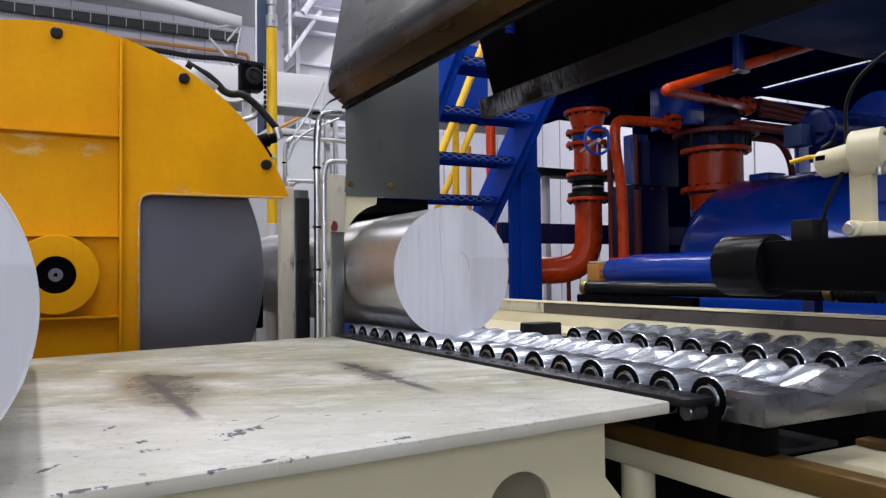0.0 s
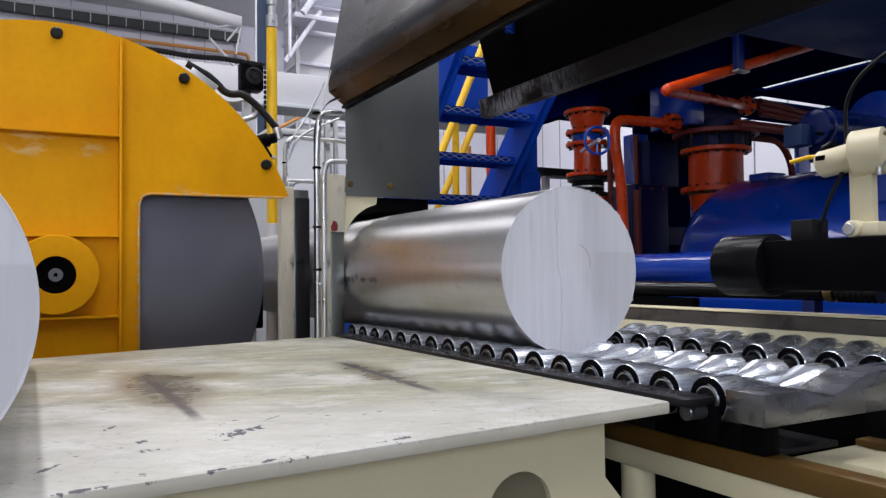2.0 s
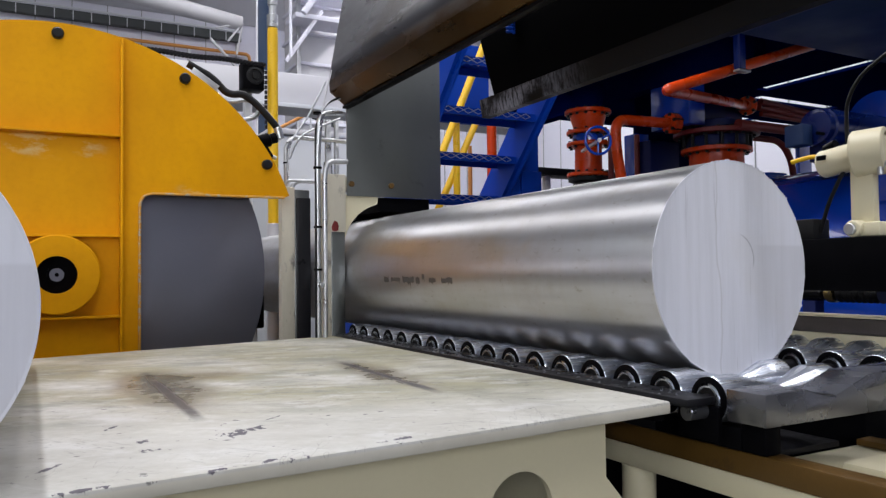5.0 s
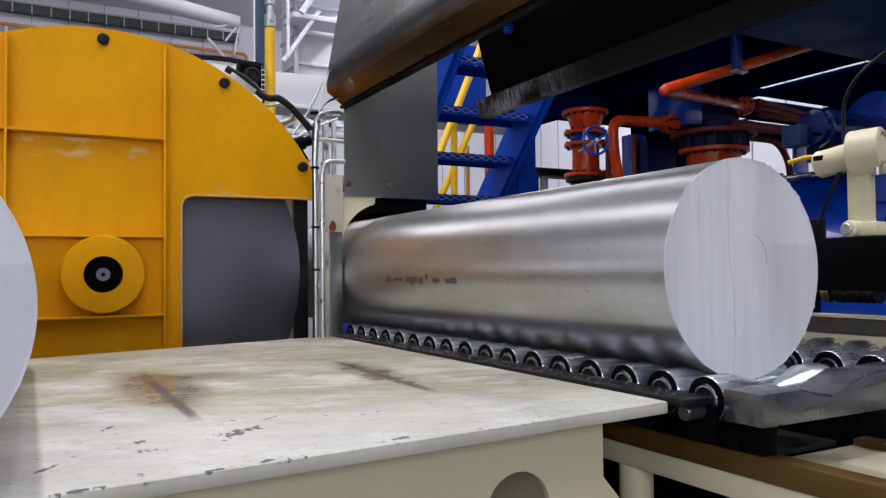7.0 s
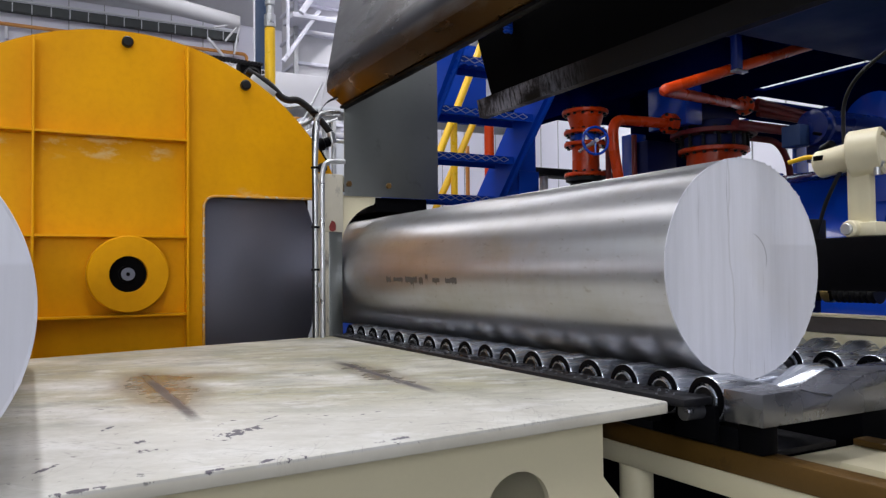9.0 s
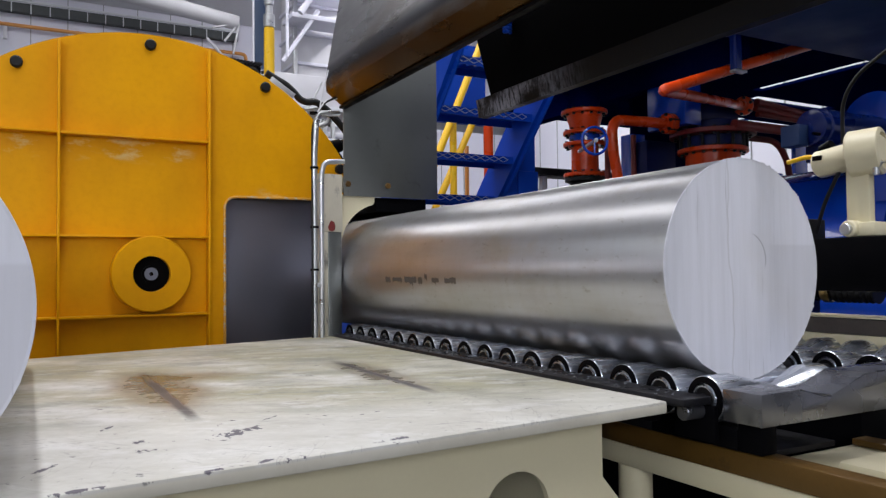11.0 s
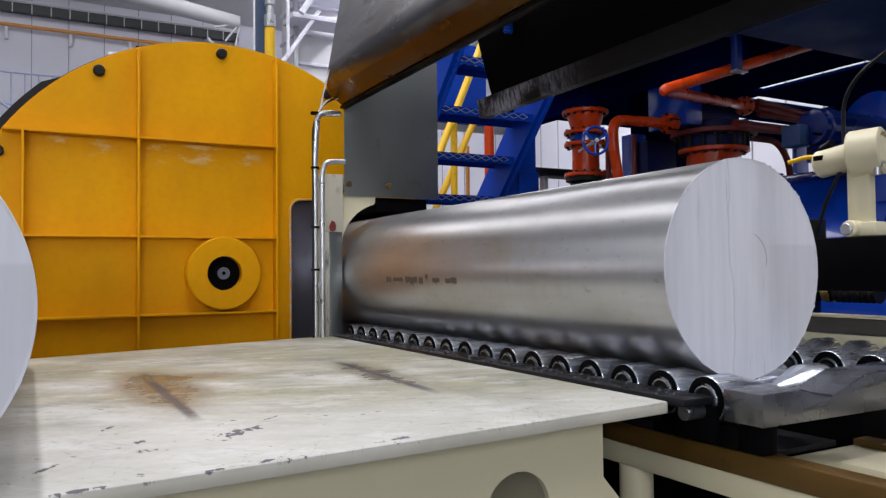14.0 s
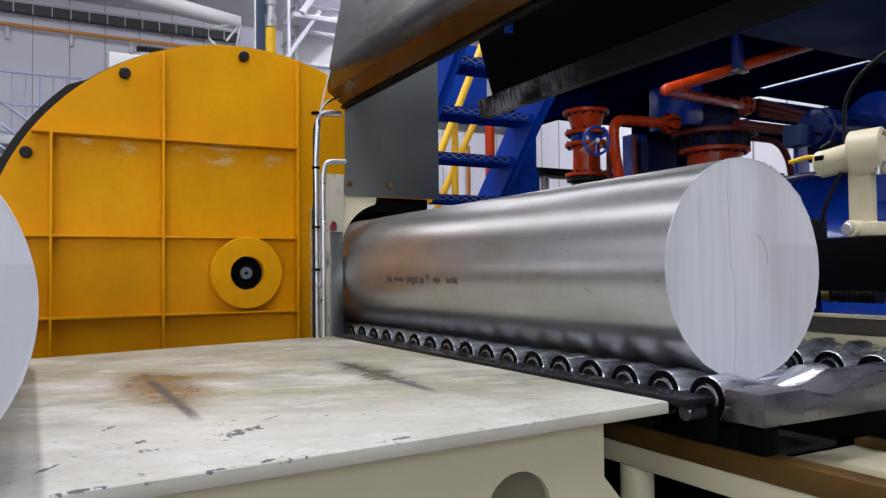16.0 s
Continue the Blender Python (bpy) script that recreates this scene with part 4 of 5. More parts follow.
def press():
    v = thing("press_cylinder", "large glossy blue press cylinder with a domed end", "hydraulic cylinder", (3.88, 0, 1.03))
    prof = [(0.01, 0.0)] + [(0.60 * math.sin(radians(a)), 0.30 * (1 - math.cos(radians(a)))) for a in range(12, 91, 6)] + [(0.60, 3.2), (0.55, 3.22)]
    part("shell", lathe(prof, (0, 3.46, 0), (0, -1, 0), 72), BLUE, v)
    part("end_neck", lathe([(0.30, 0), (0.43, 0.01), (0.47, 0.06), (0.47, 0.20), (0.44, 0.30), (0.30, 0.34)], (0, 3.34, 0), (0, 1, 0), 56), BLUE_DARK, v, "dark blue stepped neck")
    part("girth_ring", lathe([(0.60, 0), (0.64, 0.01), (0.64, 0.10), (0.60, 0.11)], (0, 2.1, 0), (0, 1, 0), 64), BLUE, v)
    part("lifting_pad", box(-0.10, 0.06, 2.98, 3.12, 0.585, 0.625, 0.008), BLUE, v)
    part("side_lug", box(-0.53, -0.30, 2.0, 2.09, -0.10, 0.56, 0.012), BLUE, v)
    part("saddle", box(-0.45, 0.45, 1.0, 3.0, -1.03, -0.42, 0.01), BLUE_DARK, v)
    s = thing("side_cylinder", "slim glossy blue side cylinder of the press", "hydraulic cylinder", (2.82, 0, 1.085))
    part("barrel", lathe([(0.055, 0), (0.068, 0.010), (0.072, 0.09), (0.090, 0.22), (0.090, 2.4), (0.06, 2.41)], (0, 3.25, 0), (0, -1, 0), 44), BLUE, s)
    endb = part("end_block", box(-0.08, 0.02, 3.26, 3.36, -0.08, 0.045, 0.006), ORANGE, s, "ochre end block")
    for i in range(5):
        for k in range(3):
            part("screw", rod((-0.068 + 0.019 * i, 3.2595, -0.058 + 0.03 * k), (-0.068 + 0.019 * i, 3.256, -0.058 + 0.03 * k), 0.0045, 8), DARK_STEEL, endb)
    part("block_cap", box(-0.075, 0.015, 3.265, 3.355, 0.046, 0.058, 0.003), CREAM, s)
    part("bearer", box(-0.15, 0.16, 0.9, 2.68, -0.30, -0.10, 0.008), BLUE, s)
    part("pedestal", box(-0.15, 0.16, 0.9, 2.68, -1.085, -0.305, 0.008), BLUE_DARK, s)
    part("cabinet", box(-0.20, -0.03, 2.70, 3.24, -1.085, -0.10, 0.006), BLACK, s)
    r = thing("guide_rod", "black guide rod with brass end rings", "rod", (2.40, 0, 1.010))
    part("rod", rod((0, 2.95, 0), (0, 1.68, 0), 0.032, 32), GLOSS_BLACK, r)
    part("brass_ring", lathe([(0.033, 0), (0.036, 0.004), (0.036, 0.034), (0.033, 0.038)], (0, 2.965, 0), (0, 1, 0), 28), BRASS, r)
    part("brass_ring", lathe([(0.033, 0), (0.036, 0.004), (0.036, 0.026), (0.033, 0.03)], (0, 1.665, 0), (0, -1, 0), 28), BRASS, r)
    bel = [(0.03 + 0.006 * (i % 2), 0.004 + 0.010 * i) for i in range(16)]
    part("bellows", lathe(bel, (0, 1.63, 0), (0, -1, 0), 28), RUBBER, r)
    part("bearer", box(-0.02, 0.02, 2.25, 3.0, -0.10, -0.035, 0.004), BLACK, r)
    for y in (1.70, 2.8):
        part("stand", box(-0.025, 0.025, y, y + 0.05, -1.01, -0.101 if y > 2 else -0.031, 0.004), BLUE_DARK, r)
    # platform overhead
    p = thing("press_platform", "blue steel platform over the press, shade painted into its underside", "platform")
    # deck with the slots that let the hall's light through
    slots = ((4.725, 4.835, 2.95, 3.82), (4.95, 5.88, 3.95, 4.08), (5.40, 5.66, 4.46, 4.74), (5.67, 6.30, 4.62, 4.72), (5.68, 6.22, 4.42, 4.46))
    levels = sorted({2.1, 4.3, 5.2} | {v for q in slots for v in q[2:]})
    for ya, yb in zip(levels, levels[1:]):
        cuts = sorted((q[0], q[1]) for q in slots if q[2] < (ya + yb) / 2 < q[3])
        xs = [2.78 if yb < 4.31 else 3.35] + [v for c in cuts for v in c] + [7.0]
        for xa, xb in zip(xs[::2], xs[1::2]):
            part("deck_plate", box(xa, xb, ya, yb, 2.42, 2.44, 0), SHADED_NAVY, p)
    part("deck_plate", box(3.6, 7.0, -0.5, 2.08, 2.42, 2.44, 0.001), SHADED_NAVY, p)
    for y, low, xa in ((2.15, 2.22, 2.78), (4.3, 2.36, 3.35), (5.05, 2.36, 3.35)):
        part("beam", box(xa, 7.0, y, y + 0.09, low, 2.418, 0.004), SHADED_NAVY, p)
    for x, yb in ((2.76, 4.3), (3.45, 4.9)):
        part("beam", box(x, x + 0.1, 2.8, yb, 2.24, 2.416, 0.004), SHADED_NAVY, p)
    part("edge_beam", box(2.70, 3.52, 5.62, 5.66, 2.36, 3.05, 0.004), STAIR_BLUE, p)
    for x, y in ((4.9, 4.6), (6.8, 5.0), (6.8, -0.3)):
        post = part("post", box(x, x + 0.19, y, y + 0.05, 0.0, 2.42, 0.006), BLUE, p)
    part("cross_tie", box(2.60, 4.9, 4.02, 4.07, 1.27, 1.40, 0.004), BLUE_DARK, p)
    part("drop_hanger", box(3.083, 3.128, 2.585, 2.625, 2.085, 2.42, 0.004), MOTOR_BLUE, p)
    part("hanger_shoe", box(3.080, 3.165, 2.585, 2.625, 2.072, 2.084, 0.003), GALV, p)
    part("lamp_bracket", lathe([(0.03, 0), (0.05, 0.01), (0.05, 0.05), (0.02, 0.06)], (2.98, 2.9, 2.36), (3.2, 2.86, 2.35), 20), GREY_PAINT, p)
    part("manifold", box(3.482, 3.62, 3.30, 3.62, 1.97, 2.418, 0.008), BLUE, p)
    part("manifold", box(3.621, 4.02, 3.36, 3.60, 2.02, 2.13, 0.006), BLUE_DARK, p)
    # Added dark panel that closes the shaded gap behind the valve blocks.
    part("back_panel", box(3.80, 4.33, 4.10, 4.13, 0.0, 2.418, 0.004), SHADED_NAVY, p)
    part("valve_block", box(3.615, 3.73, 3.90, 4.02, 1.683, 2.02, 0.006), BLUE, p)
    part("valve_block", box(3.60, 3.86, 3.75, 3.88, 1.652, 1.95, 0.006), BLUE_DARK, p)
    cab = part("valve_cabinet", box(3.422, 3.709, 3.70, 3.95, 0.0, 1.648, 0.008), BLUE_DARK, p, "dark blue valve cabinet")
    for i in range(3):
        part("cabinet_bolt", rod((3.46 + 0.10 * i, 3.70, 1.62), (3.46 + 0.10 * i, 3.688, 1.62), 0.010, 8), RED_DARK, cab)
    q = thing("overhead_deck", "slate blue underside panel of the press platform", "panel")
    part("panel", box(2.36, 3.6, 0.2, 2.02, 2.0, 2.03, 0.003), SLATE, q)
    part("rim", box(2.34, 2.359, 0.2, 2.02, 1.98, 2.12, 0.003), BLUE_DARK, q)
    for x, y in ((3.55, 0.3), (3.55, 1.9)):
        part("stanchion", box(x, x + 0.05, y, y + 0.05, 0.0, 2.0, 0.003), BLUE_DARK, q)
    # red pipes
    a = thing("red_pipe", "red flanged pipe with a black rubber bellows and elbow", "pipe", (3.16, 3.85, 0))
    part("bell", lathe([(0.118, 0), (0.112, -0.03), (0.092, -0.10), (0.088, -0.12)][::-1], (0, 0, 2.10), (0, 0, 3), 40), RED, a)
    part("pipe", rod((0, 0, 1.70), (0, 0, 1.90), 0.087, 36, 0.002), RED, a)
    part("elbow", tube([(0, 0, 1.54), (0, 0, 1.095), (-0.50, 0.40, 1.095)], 0.087, 0.30, 32), RED, a)
    flange(a, (0, 0, 2.095), (0, 0, 1), 0.148, 0.025, RED, 14)
    part("neck", rod((0, 0, 2.121), (0, 0, 2.42), 0.10, 32, 0.002), SHADED_NAVY, a)
    flange(a, (0, 0, 1.965), (0, 0, 1), 0.138, 0.024, RED)
    flange(a, (0, 0, 1.888), (0, 0, 1), 0.138, 0.024, RED)
    part("valve_body", rod((0, 0, 1.913), (0, 0, 1.964), 0.100, 32, 0.003), BLUE, a, "blue butterfly valve body")
    w = part("hand_wheel", add_tube(bmesh.new(), [(0.077 * math.cos(i * math.pi / 16), 0, 0.077 * math.sin(i * math.pi / 16)) for i in range(33)], 0.008, 10), BLUE, a, "blue hand wheel")
    w.matrix_basis = pose(-0.355, -0.52, 1.821, 0, 0, -14)
    for k in range(3):
        part("spoke", rod((0, 0, 0), (0.075 * math.cos(k * 2.094 + 0.5), 0, 0.075 * math.sin(k * 2.094 + 0.5)), 0.006, 10), BLUE, w)
    part("wheel_hub", rod((0, -0.02, 0), (0.10, 0.42, 0.01), 0.012, 16), GALV, w)
    flange(a, (0, 0, 1.692), (0, 0, 1), 0.138, 0.024, RED, 14)
    bel = [(0.09, 0.0), (0.130, 0.006), (0.130, 0.028), (0.098, 0.038), (0.104, 0.050), (0.100, 0.060)]
    part("bellows", lathe(bel, (0, 0, 1.559), (0, 0, 2), 36), RUBBER, a, "black rubber expansion bellows")
    part("bellows", lathe([(q, 0.134 - h) for q, h in bel][::-1], (0, 0, 1.5575), (0, 0, 2), 36), RUBBER, a, "black rubber expansion bellows")
    part("bellows_band", lathe([(0.099, 0.0), (0.104, 0.003), (0.104, 0.012), (0.099, 0.015)], (0, 0, 1.617), (0, 0, 2), 36), GALV, a, "bare metal band")
    flange(a, (0, 0, 1.534), (0, 0, 1), 0.138, 0.024, RED, 14)
    b = thing("red_riser", "slim orange-red riser pipe with a flanged bend", "pipe", (3.03, 3.40, 0))
    part("pipe", add_tube(bmesh.new(), rounded([(0.41, 0, 1.983), (-0.035, 0, 1.972), (-0.035, 0, 1.80), (0.005, 0, 1.62), (0.015, 0, 1.40), (0.018, 0, 1.16)], 0.10, 8), 0.031, 20), RED, b)
    flange(b, (0.385, 0, 1.983), (1, 0, 0), 0.062, 0.025, RED, 6)
    flange(b, (0.415, 0, 1.983), (1, 0, 0), 0.062, 0.030, RED, 6)
    part("foot", box(-0.055, 0.065, -0.05, 0.05, 1.10, 1.165, 0.006), RED, b)
    part("stand", box(-0.05, 0.05, -0.05, 0.05, 0.0, 1.099, 0.004), BLUE_DARK, b)
    for x, y, rr, top in ((3.148, 3.62, 0.018, 1.93), (3.584, 3.86, 0.018, 2.0), (3.40, 3.66, 0.022, 1.60), (3.07, 3.95, 0.014, 1.10), (3.166, 3.78, 0.014, 1.05)):
        d = thing("drain_pipe", "thin dark red upright pipe", "pipe", (x, y, 0))
        part("pipe", rod((0, 0, 0), (0, 0, top), rr, 16), RED_DARK, d)
        if top < 2:
            part("collar", rod((0, 0, 0.86), (0, 0, 0.885), rr * 2.2, 16), RED_DARK, d)
    g = thing("filling_pipe", "wide red flanged filling pipe above the press cylinder", "pipe", (3.82, 3.40, 0))
    part("pipe", rod((0, 0, 1.60), (0, 0, 1.84), 0.166, 44, 0.002), RED, g)
    part("reducer", lathe([(0.166, 0.0), (0.158, -0.05), (0.135, -0.12), (0.13, -0.30)][::-1], (0, 0, 1.56), (0, 0, 3), 44), RED, g)
    flange(g, (0, 0, 1.822), (0, 0, 1), 0.217, 0.028, RED, 18)
    part("spool", rod((0, 0, 1.851), (0, 0, 1.925), 0.18, 40, 0.003), BLUE_DARK, g, "dark blue spool between the flanges")
    flange(g, (0, 0, 1.926), (0, 0, 1), 0.262, 0.03, RED_DARK, 18)
    for i in range(14):
        an = 2 * math.pi * i / 14
        part("stud", rod((0.205 * math.cos(an), 0.205 * math.sin(an), 1.85), (0.205 * math.cos(an), 0.205 * math.sin(an), 1.928), 0.010, 8), DARK_STEEL, g)
    part("neck", rod((0, 0, 1.957), (0, 0, 2.019), 0.16, 36, 0.003), BLUE_DARK, g)
    flange(g, (0, 0, 1.575), (0, 0, 1), 0.217, 0.032, RED, 18)
    h = thing("overhead_pipe", "orange-red pipe bent back under the platform", "pipe", (0, 0, 0))
    part("pipe", tube([(3.80, 2.70, 2.325), (2.695, 2.70, 1.958), (4.10, 3.35, 2.14)], 0.028, 0.045, 20), RED, h)
    flange(h, (3.99, 3.30, 2.126), (0.90, 0.42, 0.12), 0.060, 0.028, RED, 6)
    part("end_elbow", tube([(3.795, 2.70, 2.323), (3.83, 2.70, 2.335), (3.85, 2.70, 2.42)], 0.028, 0.03, 16), RED, h)
    for pts, rr in (([(4.05, 3.32, 1.93), (4.30, 3.30, 1.925), (4.41, 3.30, 1.80), (4.42, 3.28, 1.40)], 0.021), ([(3.74, 3.16, 1.962), (5.2, 3.22, 1.975), (5.2, 3.22, 0.4)], 0.030),
                    ([(4.10, 3.30, 2.125), (5.25, 3.30, 2.055), (5.25, 3.30, 0.4)], 0.022), ([(4.12, 3.30, 2.165), (5.3, 3.34, 2.085), (5.3, 3.34, 0.4)], 0.022), ([(4.12, 3.30, 2.085), (5.35, 3.26, 2.05), (5.35, 3.26, 0.4)], 0.017)):
        k = thing("return_pipe", "dark red return pipe under the platform", "pipe", (0, 0, 0))
        part("pipe", tube(pts, rr, 0.15, 18), RED_DARK, k)
    # blue motor at the right
    m = thing("pump_motor", "blue pump motor under the platform", "motor", (3.53, 2.30, 1.755))
    part("body", lathe([(0.05, 0), (0.082, 0.012), (0.082, 0.05), (0.092, 0.055), (0.092, 0.58), (0.07, 0.60)], (-0.30, 0, 0), (1, 0, 0), 36), MOTOR_BLUE, m)
    part("end_bell", lathe([(0.092, 0), (0.17, 0.01), (0.17, 0.16), (0.15, 0.18)], (0.19, 0, 0.05), (1, 0, 0.05), 40), BLUE, m)
    part("terminal_box", box(-0.375, -0.302, 0.0, 0.10, -0.09, 0.01, 0.006), BLUE_PALE_DARK, m, "slate blue terminal box")
    part("shaft_eye", rod((-0.36, -0.061, -0.045), (-0.31, -0.061, -0.045), 0.008, 12), BLACK, m)
    part("foot", box(-0.25, 0.15, -0.06, 0.06, -0.16, -0.08, 0.006), BLUE_DARK, m)


def stairs():
    t = thing("blue_stairs", "steep blue steel stairs with perforated treads", "stairs")
    rise, going, zt, yt = 0.222, 0.205, 1.565, 4.16
    for x, name in ((1.93, "stringer"), (2.60, "stringer")):
        m = []
        y0, z0 = yt + 7.4 * going, zt - 7.05 * rise
        y1, z1 = yt - 5.5 * going, zt + 5.5 * rise
        bm = bmesh.new()
        vs = []
        for xx in (x, x + 0.03):
            vs.append([bm.verts.new((xx, y0 + 0.12, z0)), bm.verts.new((xx, y0 - 0.18, z0)), bm.verts.new((xx, y1 - 0.18, z1)), bm.verts.new((xx, y1 + 0.12, z1))])
        bm.faces.new(vs[0]), bm.faces.new(vs[1][::-1])
        for i in range(4):
            bm.faces.new((vs[0][i], vs[0][(i + 1) % 4], vs[1][(i + 1) % 4], vs[1][i]))
        part(name, bm, STAIR_BLUE, t)
    for k in range(-7, 6):
        y, z = yt - going * k, zt + rise * k
        bm = bmesh.new()
        # perforated tread: solid edges with turned-down lips, crossed bars between
        add_box(bm, 1.961, 2.599, y - 0.104, y - 0.045, z - 0.004, z)
        add_box(bm, 1.961, 2.599, y + 0.045, y + 0.104, z - 0.004, z)
        add_box(bm, 1.961, 2.02, y - 0.046, y + 0.046, z - 0.004, z)
        add_box(bm, 2.54, 2.599, y - 0.046, y + 0.046, z - 0.004, z)
        for i in range(11):
            for turn in (40, -40):
                add_box(bm, -0.006, 0.006, -0.062, 0.062, -0.003, 0.001, 0, Matrix.Translation((2.03 + 0.05 * i, y, z - 0.001)) @ Matrix.Rotation(radians(turn), 4, "Z"))
        add_box(bm, 1.961, 2.599, y - 0.108, y - 0.104, z - 0.045, z)
        add_box(bm, 1.961, 2.599, y + 0.104, y + 0.108, z - 0.045, z)
        part("tread", bm, STAIR_BLUE, t, smooth=False)
        # worn serrations along the tread's nose
        bm = bmesh.new()
        for i in range(18):
            for row in (0, 1):
                side = 1 if (i + row) % 2 else -1
                add_box(bm, -0.019, 0.019, -0.002, 0.002, -0.0017, 0.0017, 0, Matrix.Translation((2.0 + 0.032 * i, y - 0.110, z - 0.012 - 0.016 * row)) @ Matrix.Rotation(radians(24 * side), 4, "Y"))
        part("tread_nosing", bm, GALV, t, "serrated nosing worn to bare metal", smooth=False)
    part("support_post", box(2.64, 2.846, 3.96, 4.00, 0, 1.98, 0.004), STAIR_BLUE, t)
    part("support_flange", box(2.70, 2.85, 3.935, 3.959, 0, 1.72, 0.003), STAIR_BLUE, t)
    for x in (1.93, 2.60):
        # flanges along the stringer's two edges
        for off in (-0.18, 0.108):
            a0, a1 = Vector((x + 0.031, y0 + off, z0)), Vector((x + 0.031, y1 + off, z1))
            m, length = axis_matrix(a0, a1)
            part("stringer_flange", add_box(bmesh.new(), -0.006, 0.006, -0.03, 0.03, 0, length, 0.002, m), STAIR_BLUE, t)
    r = thing("stair_railing", "yellow tubular railing behind the blue stairs", "railing", (0, 5.2, 0))
    part("rail", rod((2.25, 0, 0.72), (3.29, 0, 3.09), 0.030), YELLOW_EDGE, r)
    part("rail", rod((2.53, 0.1, 0.98), (3.22, 0.1, 2.36), 0.028), YELLOW_EDGE, r)
    part("baluster", rod((2.985, 0.06, 0.0), (2.985, 0.06, 2.30), 0.028), YELLOW_EDGE, r)
    part("baluster", rod((3.25, 0.3, 0.0), (3.25, 0.3, 2.15), 0.018), ORANGE, r)
    q = thing("sprinkler_pipe", "thin red upright pipe behind the stairs", "pipe", (3.31, 5.25, 0))
    part("pipe", rod((0, 0, 0), (0, 0, 2.3), 0.04), RED, q)
    u = thing("cable_tray", "dark cable tray behind the red pipes", "cable tray", (0, 5.0, 0))
    part("tray", box(3.4, 6.5, 0, 0.2, 1.87, 1.93, 0.004), DARK_STEEL, u)
    for x in (3.7, 5.0, 6.3):
        part("post", box(x, x + 0.05, 0.05, 0.10, 0, 1.87, 0.003), STEEL_WHITE, u)


# ---- stop arm with its sensor ----
def stop_arm():
    a = thing("billet_stop", "black billet stop with a round bumper head", "machine arm", (1.75, 0, 1.100))
    part("bumper", lathe([(0.076, 0), (0.084, 0.008), (0.084, 0.150), (0.081, 0.156), (0.040, 0.157)], (0, 1.518, 0), (0, -1, 0), 52), DRUM_BLACK, a)
    part("beam", box(-0.05, 0.06, -0.6, 1.36, -0.065, 0.063, 0.004), BLACK, a)
    part("post", box(-0.06, 0.08, -0.75, -0.601, -1.1, 0.08, 0.006), BLACK, a)
    part("junction_box", box(-0.02, 0.045, 1.238, 1.302, 0.064, 0.115, 0.004), RUBBER, a)
    part("cable", tube([(0.01, 1.24, 0.08), (0.0, 1.21, 0.15), (-0.01, 1.17, 0.21), (0.0, 1.15, 0.25)], 0.005, 0.03, 8), RUBBER, a)
    s = thing("sensor_bracket", "cream swivel bracket with a round sensor head", "sensor bracket", (1.75, -0.022, 1.10))
    part("clamp_boss", rod((-0.045, 1.142, 0.083), (0.06, 1.142, 0.083), 0.020, 28), CREAM, s)
    part("boss_bar", box(-0.03, 0.05, 1.085, 1.150, 0.064, 0.098, 0.006), CREAM, s)
    part("boss_bolt", rod((-0.055, 1.144, 0.082), (-0.044, 1.144, 0.082), 0.014, 20), GALV, s)
    part("upright", box(-0.012, 0.012, 1.108, 1.166, 0.09, 0.26, 0.004), CREAM, s)
    part("cross_tube", rod((0.0, 1.245, 0.250), (0.0, 1.08, 0.268), 0.034, 28), CREAM, s)
    part("sensor_head", lathe([(0.052, 0), (0.056, 0.004), (0.056, 0.07), (0.050, 0.074), (0.044, 0.074), (0.044, 0.03)], (-0.01, 1.155, 0.262), (0.03, 1.03, 0.268), 36), CREAM, s)
    part("lever", tube([(0.0, 1.245, 0.268), (0.0, 1.275, 0.275), (-0.01, 1.325, 0.266)], 0.006, 0.02, 10), YELLOW_EDGE, s, "yellow lever")
    part("label_plate", box(-0.037, -0.030, 1.212, 1.236, 0.256, 0.268, 0.001), BLACK, s, "small black label plate")
    part("clamp_screw", rod((-0.02, 1.085, 0.232), (-0.02, 1.085, 0.205), 0.007, 12), GALV, s)
    part("knob", rod((0.0, 1.235, 0.283), (0.0, 1.205, 0.295), 0.014), BLACK, s)
    part("hook", tube([(-0.02, 1.10, 0.235), (-0.02, 1.085, 0.215), (-0.02, 1.07, 0.235)], 0.004, 0.015, 8), GALV, s)
    part("cable", tube([(0.04, 1.204, 0.30), (0.04, 1.204, 0.391), (0.04, 1.189, 0.431), (0.04, 1.159, 0.466), (0.04, 1.10, 0.50), (0.04, 0.85, 0.60)], 0.005, 0.06, 8), RUBBER, s)


